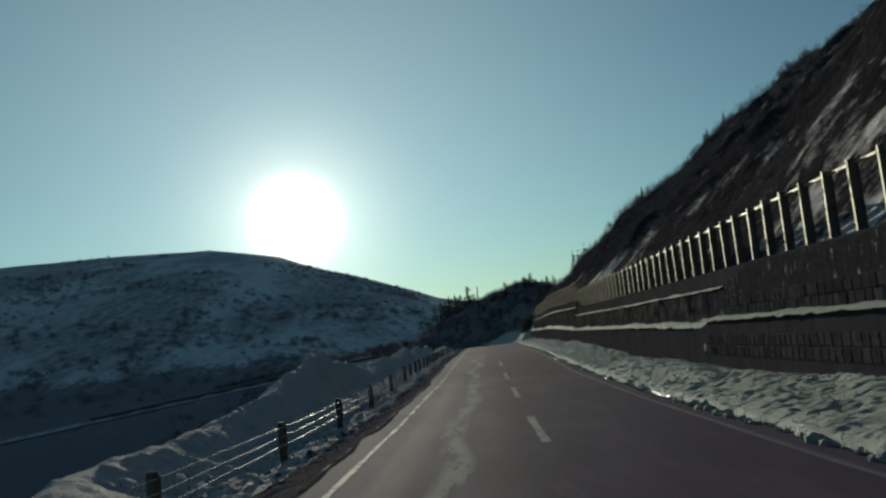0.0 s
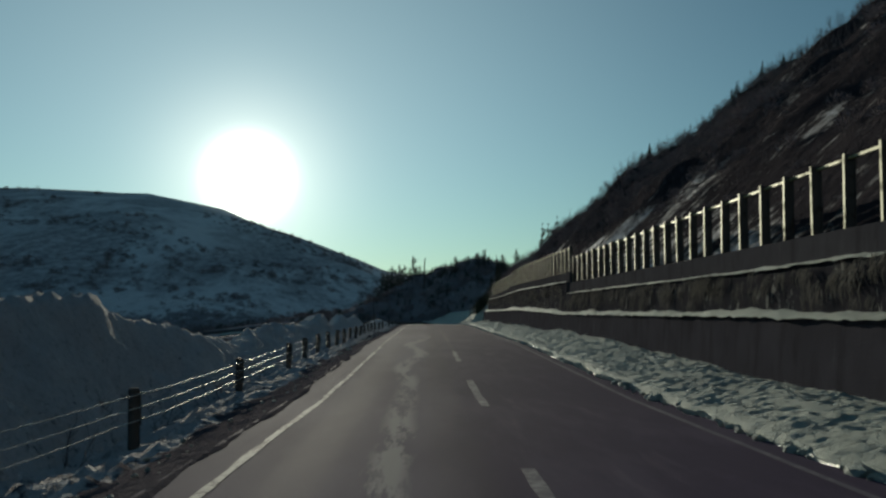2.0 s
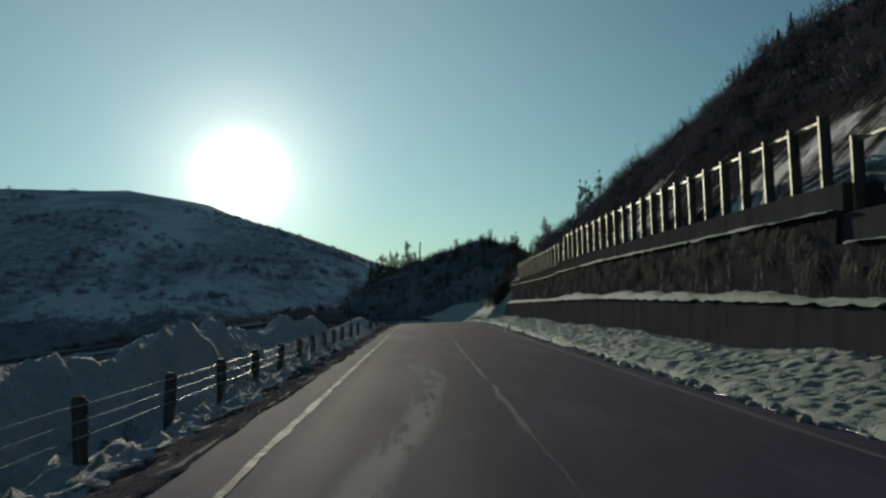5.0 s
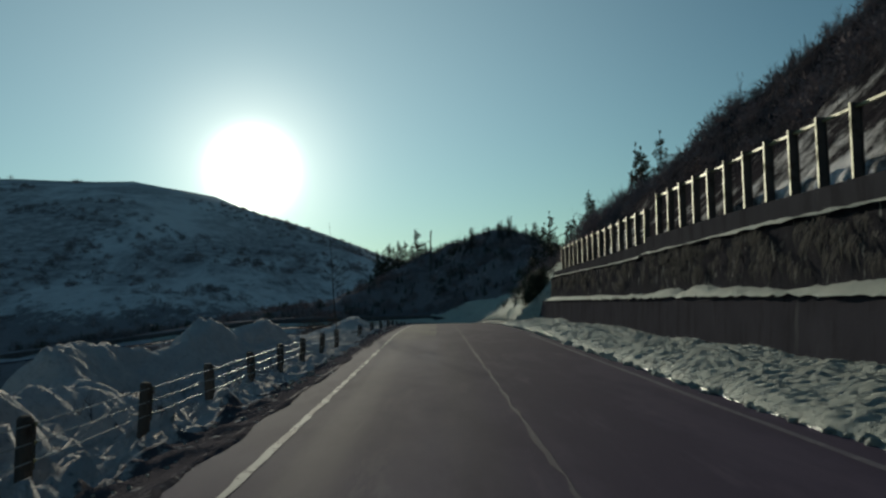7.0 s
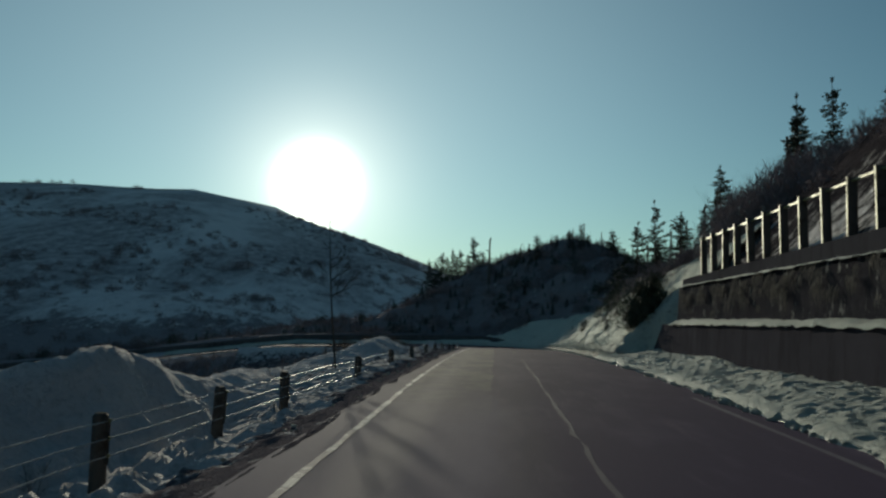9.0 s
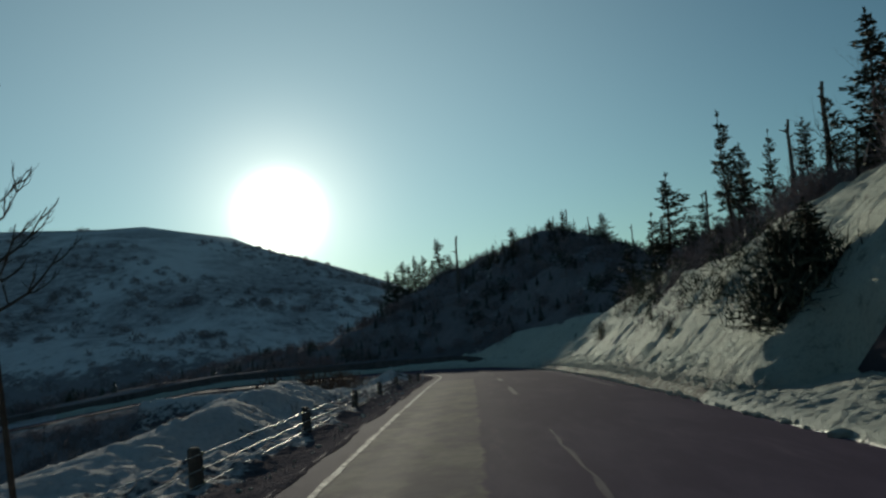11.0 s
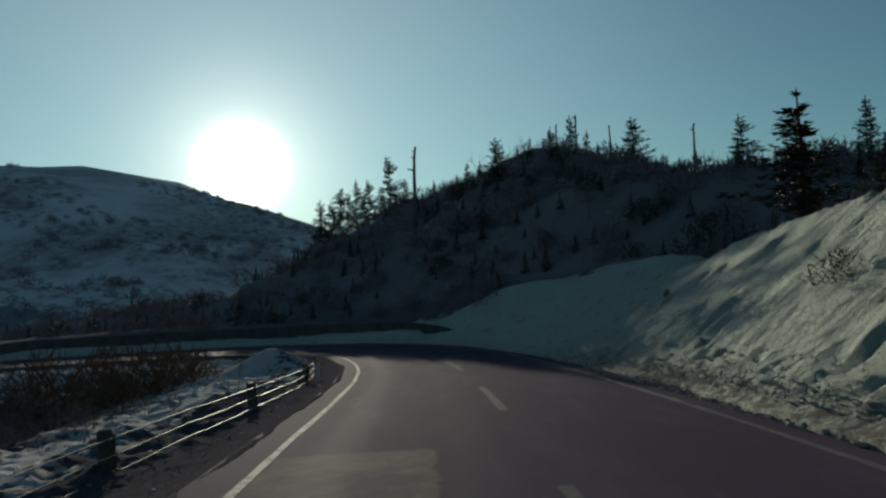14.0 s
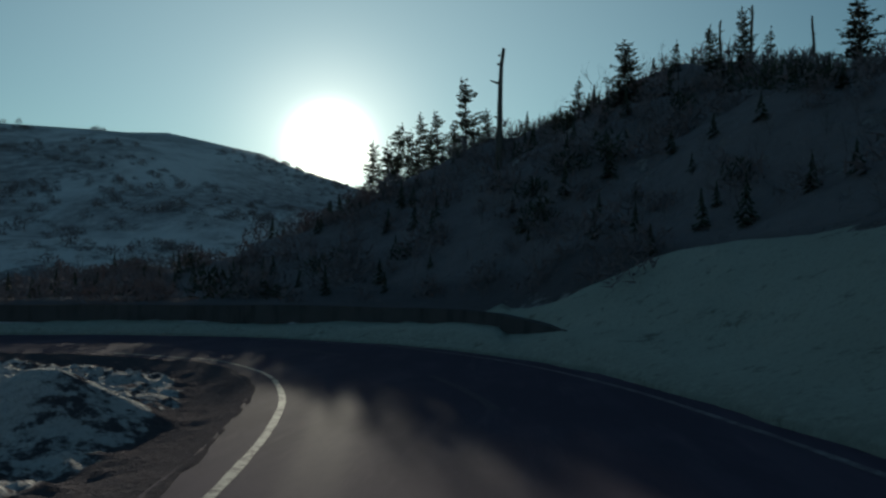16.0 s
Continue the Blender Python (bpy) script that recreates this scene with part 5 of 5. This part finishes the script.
DARK_TANGLE = [mesh_of("tangle", tangle(sd, 150), NEEDLE) for sd in (76, 77, 78)]
DENSE_TANGLE = [mesh_of("tangle", tangle(sd, 900, 0.3), BRUSH) for sd in (91, 92, 93)]

RUSSET_TANGLE = [mesh_of("tangle", tangle(sd, 420, 0.4), RUSSET) for sd in (94, 95, 96)]
for k, (x, y, top) in enumerate(((-8.2, 158.6, -1.75), (-9.4, 158.8, -1.5), (-10.3, 160.4, -1.4), (-11.6, 159.2, -1.6), (-12.4, 161.8, -1.3), (-9.6, 162.4, -1.7), (-13.6, 158.2, -1.7), (-10.9, 156.8, -1.9), (-14.8, 161.0, -1.5))):
    z = ground_at(x, y) + 0.1
    shrub = place_parts("russet_bush", (("thicket", RUSSET_TANGLE[k % 3]),), x, y, z, top - z, 1.0, 51 * k, "rusty brown leafless bush on the ground inside the bend", "bush", "russet bushes", 0.75)
    tagged(shrub.children[0], kind="stuff")

# tall bushes where the slope ends beyond the walls
for k, (x, y, h) in enumerate(((9.3, 113.4, 1.7), (9.9, 115.0, 2.0), (10.5, 113.6, 2.3), (11.0, 116.0, 2.5), (11.4, 113.8, 2.5), (12.0, 115.2, 2.9),
                               (12.5, 113.6, 3.0), (12.9, 116.6, 3.3), (13.3, 114.4, 3.2), (13.9, 113.4, 2.9), (14.2, 116.0, 3.4), (14.8, 114.2, 2.5),
                               (15.3, 116.8, 2.9), (15.6, 113.6, 2.2), (16.3, 115.6, 2.7), (11.7, 117.6, 2.9))):
    place_parts("bare_bush", (("thicket", DENSE_TANGLE[k % 3]),), x, y, ground_at(x, y) - 0.1, h, 1.0, 67 * k, "tall dense leafless bush where the walls end", "bush", "bare bushes", 0.75)


scatter("shrubs", pick(2200, -60, 45, 150, 240, 61, lambda x, y, d, s: (d > np.where(y < 152, 10.6, np.where((y > 162) & (x < 5), 7.4, 11.0))) & (d < 42) & (fbm(x / 7 + 5, y / 7, 3) > -0.25), (0.6, 1.5)), TANGLE,
        "dense leafless shrubs on the hill above the bend", "shrubs", 62)
scatter("shrubs", pick(500, -60, 45, 150, 240, 63, lambda x, y, d, s: (d > np.where(y < 152, 10.6, np.where((y > 162) & (x < 5), 7.8, 11.0))) & (d < 42) & (fbm(x / 6 + 9, y / 6, 3) > -0.05), (0.6, 1.4)), DARK_TANGLE,
        "dark evergreen shrubs on the hill above the bend", "shrubs", 64)
scatter("shrubs", pick(900, 7, 34, 111, 158, 65, lambda x, y, d, s: (d > np.interp(y, [112, 118, 124, 131, 139], [9.5, 9.5, 7.0, 7.1, 9.5])) & (d < 26), (0.5, 1.2)), FINE_TANGLE,
        "dense leafless shrubs along the crest of the cut bank", "shrubs", 66)
scatter("shrubs", pick(1700, 10.8, 36, 58, 113, 67, lambda x, y, d, s: fbm(x / 5 + 5, y / 5, 3) > np.interp(y, [58, 74, 90], [0.1, -0.15, -0.4]), (0.3, 0.8)), TANGLE,
        "tangled leafless shrubs on the slope above the walls", "shrubs", 68)
scatter("shrubs", pick(420, 9, 36, 6, 60, 69, lambda x, y, d, s: fbm(x / 5 + 5, y / 5, 3) > 0.0, (0.25, 0.6)), TANGLE,
        "low leafless shrubs on the rocky slope", "shrubs", 70)
scatter("shrubs", pick(1100, -48, -8, 122, 170, 81, lambda x, y, d, s: (d < -7.6) & (fbm(x / 5 + 2, y / 5, 3) > -0.3), (0.35, 0.9)), TANGLE,
        "low leafless shrubs on the ground inside the bend", "shrubs", 82)
scatter("shrubs", pick(1400, -60, -11, 40, 215, 72, lambda x, y, d, s: (d < -12.5) & (fbm(x / 9 + 2, y / 9, 3) > -0.2), (0.6, 1.5)), TANGLE,
        "leafless shrubs on the slope that falls to the valley", "shrubs", 73)
scatter("brushwood", pick(7500, 10.0, 36, 5, 62, 3, lambda x, y, d, s: fbm(x / 6, y / 6, 3) > -0.25, (0.18, 0.42)), THIN,
        "tangled leafless brushwood covering the steep slope", "brush", 5)
scatter("brushwood", pick(5200, 9.8, 36, 62, 112, 33, lambda x, y, d, s: fbm(x / 6, y / 6, 3) > -0.3, (0.35, 0.9)), THIN,
        "tangled leafless brushwood above the far end of the walls", "brush", 35)
scatter("brushwood", pick(8600, -60, 45, 112, 240, 4, lambda x, y, d, s: (d > np.where(y < 152, 10.2, np.where(x < 0, 6.5, np.where(x < 5, 9.5, 11.0)))) & (d < 60) & (fbm(x / 7, y / 7, 3) > -0.3), (0.35, 0.85)), THIN,
        "leafless woodland scrub on the hill above the bend", "brush", 6)
scatter("fir_thicket", pick(1900, -60, 45, 150, 240, 5, lambda x, y, d, s: (d > np.where((y > 166) & (x < 5), 9.0, 11.0)) & (d < 45) & (fbm(x / 8 + 3, y / 8, 3) > -0.22), (0.16, 0.5)), TUFT,
        "dark fir thicket on the hill above the bend", "fir thicket", 7)
scatter("fir_thicket", pick(260, 14, 42, 84, 114, 6, lambda x, y, d, s: (d > 14) & (fbm(x / 8 + 3, y / 8, 3) > -0.1), (0.2, 0.5)), TUFT,
        "dark firs along the crest of the slope", "fir thicket", 8)
scatter("crest_scrub", pick(3600, 6, 30, 111, 158, 14, lambda x, y, d, s: (d > np.interp(y, [112, 118, 124, 131, 139], [9.3, 9.3, 6.9, 7.0, 9.3]) + 0.8 * fbm(x / 3, y / 3, 2)) & (d < 22), (0.4, 1.0)), THIN,
        "dark leafless scrub along the crest of the cut bank", "brush", 16)
scatter("fir_thicket", pick(420, 8, 30, 112, 158, 15, lambda x, y, d, s: (d > 10) & (d < 24) & (fbm(x / 5 + 1, y / 5, 3) > -0.1), (0.16, 0.42)), TUFT,
        "low dark firs among the scrub above the cut bank", "fir thicket", 17)
scatter("valley_scrub", pick(3000, -60, -9, 0, 210, 8, lambda x, y, d, s: (d < -11) & (fbm(x / 9, y / 9, 3) > -0.2), (0.6, 1.4)), SPRIG,
        "leafless scrub on the slope that falls to the valley", "brush", 9)


def far_spots():
    rnd = np.random.RandomState(12)
    n = 4200
    az, r = np.radians(rnd.uniform(-48, 22, n)), np.sqrt(rnd.uniform(130 ** 2, 600 ** 2, n))
    x, y = r * np.sin(az), 75 + r * np.cos(az)
    ok = (fbm(x / 55, y / 55, 4) > -0.1 + 0.6 * smooth(380, 600, r)) & (np.abs(road_frame(x, y)[0]) > 60)
    x, y = x[ok], y[ok]
    return list(zip(x, y, land(x, y) - 0.3, rnd.uniform(1.2, 2.6, x.size)))


scatter("distant_woods", far_spots(), TANGLE, "thin leafless woods on the far mountain", "woods", 10)


# ---- squared stone blocks of the walls ----
def stone_mesh(w, h, t, seed):
    """One rough block: pillowed face, chipped corners; its face looks to -x."""
    rnd = random.Random(seed)
    ys, zs = (-w / 2, -w / 2 + 0.03, w / 2 - 0.03, w / 2), (-h / 2, -h / 2 + 0.03, h / 2 - 0.03, h / 2)
    v, f = [], []
    for i, y in enumerate(ys):
        for j, z in enumerate(zs):
            inner = i in (1, 2) and j in (1, 2)
            v.append((-t * rnd.uniform(0.75, 1.15) if inner else rnd.uniform(-0.012, 0.004), y * rnd.uniform(0.96, 1.0), z * rnd.uniform(0.96, 1.0)))
    for i in range(3):
        for j in range(3):
            f.append((4 * i + j, 4 * i + j + 1, 4 * i + j + 5, 4 * i + j + 4))
    return v, f


STONES = [mesh_of("stone", stone_mesh(w, 0.275, 0.022, k), STONE) for k, w in enumerate((0.28, 0.32, 0.36, 0.40, 0.30, 0.34))]
WIDTHS = (0.28, 0.32, 0.36, 0.40, 0.30, 0.34)


def lay(face, lean, y0, y1, bottom, top, seed):
    """Courses of blocks on a wall's face: x, y, z, kind for each."""
    rnd = random.Random(seed)
    course = 0
    while True:
        y = y0 + rnd.uniform(0, 0.2)
        some = False
        while y < y1 - 0.2:
            k = rnd.randrange(6)
            yc = y + WIDTHS[k] / 2
            z = bottom(yc) + 0.15 + 0.282 * course
            if z + 0.13 < top(yc) and yc + WIDTHS[k] / 2 < y1:
                yield face + lean * (z - bottom(yc)) + 0.004, yc, z, k
                some = True
            y += WIDTHS[k] + 0.004
        course += 1
        if not some and course > 8:
            return


def lay_parts(wall, spots):
    for x, y, z, k in spots:
        ob = new("stone", STONES[k])
        ob.parent = wall
        ob.matrix_world = pose(x, y, z, random.uniform(-1.5, 1.5), 0, random.uniform(-1.5, 1.5))


def lay_joined(name, wall, spots):
    allv, allf, o = [], [], 0
    for x, y, z, k in spots:
        me = STONES[k]
        g = random.uniform(0.3, 1.5)
        allv += [(x + v.co.x * g, y + v.co.y, z + v.co.z) for v in me.vertices]
        allf += [tuple(i + o for i in p.vertices) for p in me.polygons]
        o += len(me.vertices)
    tagged(mesh_object(name, allv, allf, STONE, wall), kind="stuff")


low_spots = list(lay(FACE_LOW - 0.075, 0.05, 4.0, 25.3, lambda y: zt(y, LOW_TOP) - 0.98, lambda y: zt(y, LOW_TOP) - 0.36, 1))
lay_parts(block_wall, low_spots)
up_a = UPPER["a"]
lay_joined("stone_courses", up_a, list(lay(FACE_UP, 0.07, 8.0, 24.4, lambda y: zt(y, LOW_TOP), lambda y: zt(y, LOW_TOP) + 0.68, 2)))


stuck = mesh_object("snow_patch", *(lambda m: ([(6.16 + p[0] * 0.03, 24.5 + p[1] * 0.09, 0.25 + p[2] * 0.10) for p in m[0]], m[1]))(
    tube([(-0.9, 0, 0), (-0.4, 0, 0.05), (0.5, 0, 0)], [0.5, 1.0, 0.9], 9)), PLOUGHED)
tagged(stuck, "small pat of snow stuck to the stone blocks", "snow")


# ---- clods of snow along the road's edges ----
def clod_mesh(seed):
    rnd = random.Random(seed)
    bm = bmesh.new()
    bmesh.ops.create_icosphere(bm, subdivisions=1, radius=1.0)
    for v in bm.verts:
        v.co *= rnd.uniform(0.7, 1.15)
        v.co.z *= 0.7
    me = bpy.data.meshes.new("clod")
    bm.to_mesh(me)
    bm.free()
    me.materials.append(PLOUGHED)
    return me


CLODS = [clod_mesh(k) for k in range(5)]


def clods(n, y0, y1, d0, d1, seed, size, lift):
    rnd = np.random.RandomState(seed)
    s = s_of_y(rnd.uniform(y0, y1, n))
    d = d0 + (d1 - d0) * rnd.beta(1.2, 2.2, n)
    x, y, z = road_place(s, d)
    return list(zip(x, y, z - 0.012 * np.abs(d) + lift, size * rnd.gamma(2.0, 0.5, n) + 0.01))


scatter("snow_clods", clods(1500, -5, 112, 3.05, 3.7, 1, 0.045, 0.02), CLODS, "loose clods of snow along the foot of the verge", "snow clods", 21)
scatter("snow_clods", clods(2600, 111, 150, 3.05, 4.5, 2, 0.019, 0.03), CLODS, "broken clods of snow and ice under the cut bank", "snow clods", 22)


def bank_clods(n, seed):
    """Crumbled snow lying on the toe of the cut bank."""
    rnd = np.random.RandomState(seed)
    s = s_of_y(rnd.uniform(110.5, 149, n))
    d = 3.35 + 1.4 * rnd.beta(1.1, 2.4, n)
    x, y, _ = road_place(s, d)
    _, _, rz = road_place(s, 0.0)
    z = right_bank(s, d, rz, x) + 0.13
    return list(zip(x, y, z, 0.010 * rnd.gamma(2.0, 0.6, n) + 0.009))


scatter("snow_clods", bank_clods(2600, 9), CLODS, "crumbled snow on the toe of the cut bank", "snow clods", 24)
scatter("snow_clods", clods(500, -5, 150, -4.0, -3.2, 3, 0.022, -0.05), CLODS, "bits of snow along the valley edge of the road", "snow clods", 23)


# ---- plants that stand out of the snow ----
def on_bank(s, d):
    x, y, _ = road_place(s, d)
    _, _, rz = road_place(np.array([s]), 0.0)
    z = right_bank(np.array([s]), np.array([d]), rz, np.array([float(x)]))[0] + 0.1
    return float(x), float(y), float(z)


def fir_sprig(y, d, height, kind, turn, label="low dark fir bough pushing out of the snow bank"):
    x, yy, z = on_bank(float(s_of_y(y)), d)
    t, c = FIRS[kind % len(FIRS)]
    place_parts("fir_bush", (("trunk", t), ("crown", c)), x, yy, z - 0.2, height, 5.0, turn, label, "fir bush", "fir bushes on the bank", 1.3, spread_out=1.35)


for y, d, h, kind, turn in ((115.6, 5.2, 2.0, 0, 0), (115.2, 5.6, 2.0, 4, 60), (116.2, 5.4, 1.8, 2, 120), (115.8, 5.9, 1.7, 0, 200), (115.4, 4.9, 1.3, 4, 30), (116.6, 5.0, 1.2, 0, 80), (123.8, 4.9, 0.7, 2, 0), (121.6, 5.8, 0.8, 4, 40),
                            (139.3, 5.3, 0.8, 2, 90), (139.9, 5.5, 0.7, 5, 10), (131.0, 6.3, 0.9, 0, 0), (133.5, 6.9, 1.1, 4, 20), (128.5, 5.4, 0.6, 2, 70), (136.5, 6.9, 1.0, 0, 110),
                            (142.5, 7.8, 1.2, 4, 0), (144.5, 8.3, 1.4, 0, 50), (126.0, 7.3, 1.3, 4, 80), (151.5, 6.0, 0.5, 2, 0)):
    fir_sprig(y, d, h, kind, turn)
for y, d, h, dark in ((138.4, 6.4, 0.8, 1), (130.8, 5.9, 0.9, 1), (129.6, 5.3, 0.5, 0), (125.9, 5.2, 0.6, 1), (124.9, 5.5, 0.9, 0), (122.0, 5.7, 1.1, 1),
                      (115.3, 5.3, 1.5, 1), (116.0, 5.1, 1.3, 1), (119.4, 6.6, 1.2, 1), (142.2, 5.8, 0.6, 1), (135.8, 6.1, 0.7, 0), (128.2, 6.4, 1.0, 0),
                      (124.2, 7.0, 1.1, 0), (120.4, 7.2, 1.2, 0),
                      (122.5, 6.6, 1.0, 1), (125.3, 6.2, 0.8, 1), (129.5, 6.9, 1.0, 1), (132.4, 6.4, 0.8, 1), (135.2, 7.2, 1.0, 1), (138.0, 7.3, 0.9, 1), (141.0, 7.4, 1.0, 0), (115.7, 5.6, 1.6, 1), (116.5, 5.5, 1.3, 1), (115.0, 5.7, 1.2, 1)):
    x, yy, z = on_bank(float(s_of_y(y)), d)
    shrub = place_parts("low_shrub", (("thicket", (FINE_DARK if dark else FINE_TANGLE)[int(y) % 3]),), x, yy, z - 0.12, h, 1.0, y * 37, "low evergreen shrub half buried in the snow bank" if dark else "low leafless shrub half buried in the snow bank", "shrub", "low shrubs on the bank")
    tagged(shrub.children[0], kind="stuff")
snag(9.3, 129.5, 2.4, 2, 30)
bare_tree(8.6, 131.8, 2.4, 1, 160)


# ---- dead grass and roots hanging on the upper wall ----
def hanging_mesh(seed):
    rnd = random.Random(seed)
    v, f = [], []
    for k in range(14):
        y, z, ln = rnd.uniform(-0.25, 0.25), rnd.uniform(-0.05, 0.1), rnd.uniform(0.15, 0.55)
        o = len(v)
        sway = rnd.uniform(-0.12, 0.12)
        v += [(-0.02, y - 0.012, z), (-0.02, y + 0.012, z), (-0.10, y + sway * 0.5 + 0.01, z - ln * 0.4), (-0.10, y + sway * 0.5 - 0.01, z - ln * 0.4), (-0.05, y + sway, z - ln)]
        f += [(o, o + 1, o + 2, o + 3), (o + 3, o + 2, o + 4)]
    return mesh_of("hanging_grass", (v, f), REED)


HANGING = [hanging_mesh(k) for k in range(4)]


def hang(key, y0, y1, n, seed):
    rnd = np.random.RandomState(seed)
    allv, allf, o = [], [], 0
    for _ in range(n):
        y = rnd.uniform(y0, y1)
        lo, hi = zt(y, LOW_TOP) + 0.2, zt(y, LEDGE[key]) - 0.02
        z = lo + (hi - lo) * rnd.beta(2, 1)
        me = HANGING[rnd.randint(4)]
        k = rnd.uniform(0.5, 1.1)
        x = FACE_UP + 0.07 * (z - lo) - 0.03
        allv += [(x + v.co.x * k, y + v.co.y * k, z + v.co.z * k) for v in me.vertices]
        allf += [tuple(i + o for i in g.vertices) for g in me.polygons]
        o += len(me.vertices)
    tagged(mesh_object("dead_grass", allv, allf, REED), "dead grass hanging down the upper wall", "dead grass", kind="stuff")


hang("a", 26, 60.5, 190, 1)
hang("b", 61.5, 89.5, 190, 2)
hang("c", 90.5, 110, 110, 3)


def verge_twigs(n, seed):
    rnd = np.random.RandomState(seed)
    s = s_of_y(rnd.uniform(8, 150, n))
    d = -rnd.uniform(5.5, 10.5, n)
    x, y, z = road_place(s, d)
    z = left_side(s, d, z) + 0.1
    return list(zip(x, y, z, rnd.uniform(0.25, 0.7, n)))


scatter("verge_twigs", verge_twigs(130, 5), SPRIG, "dry twigs and weeds sticking out of the verge snow", "weeds", 31)
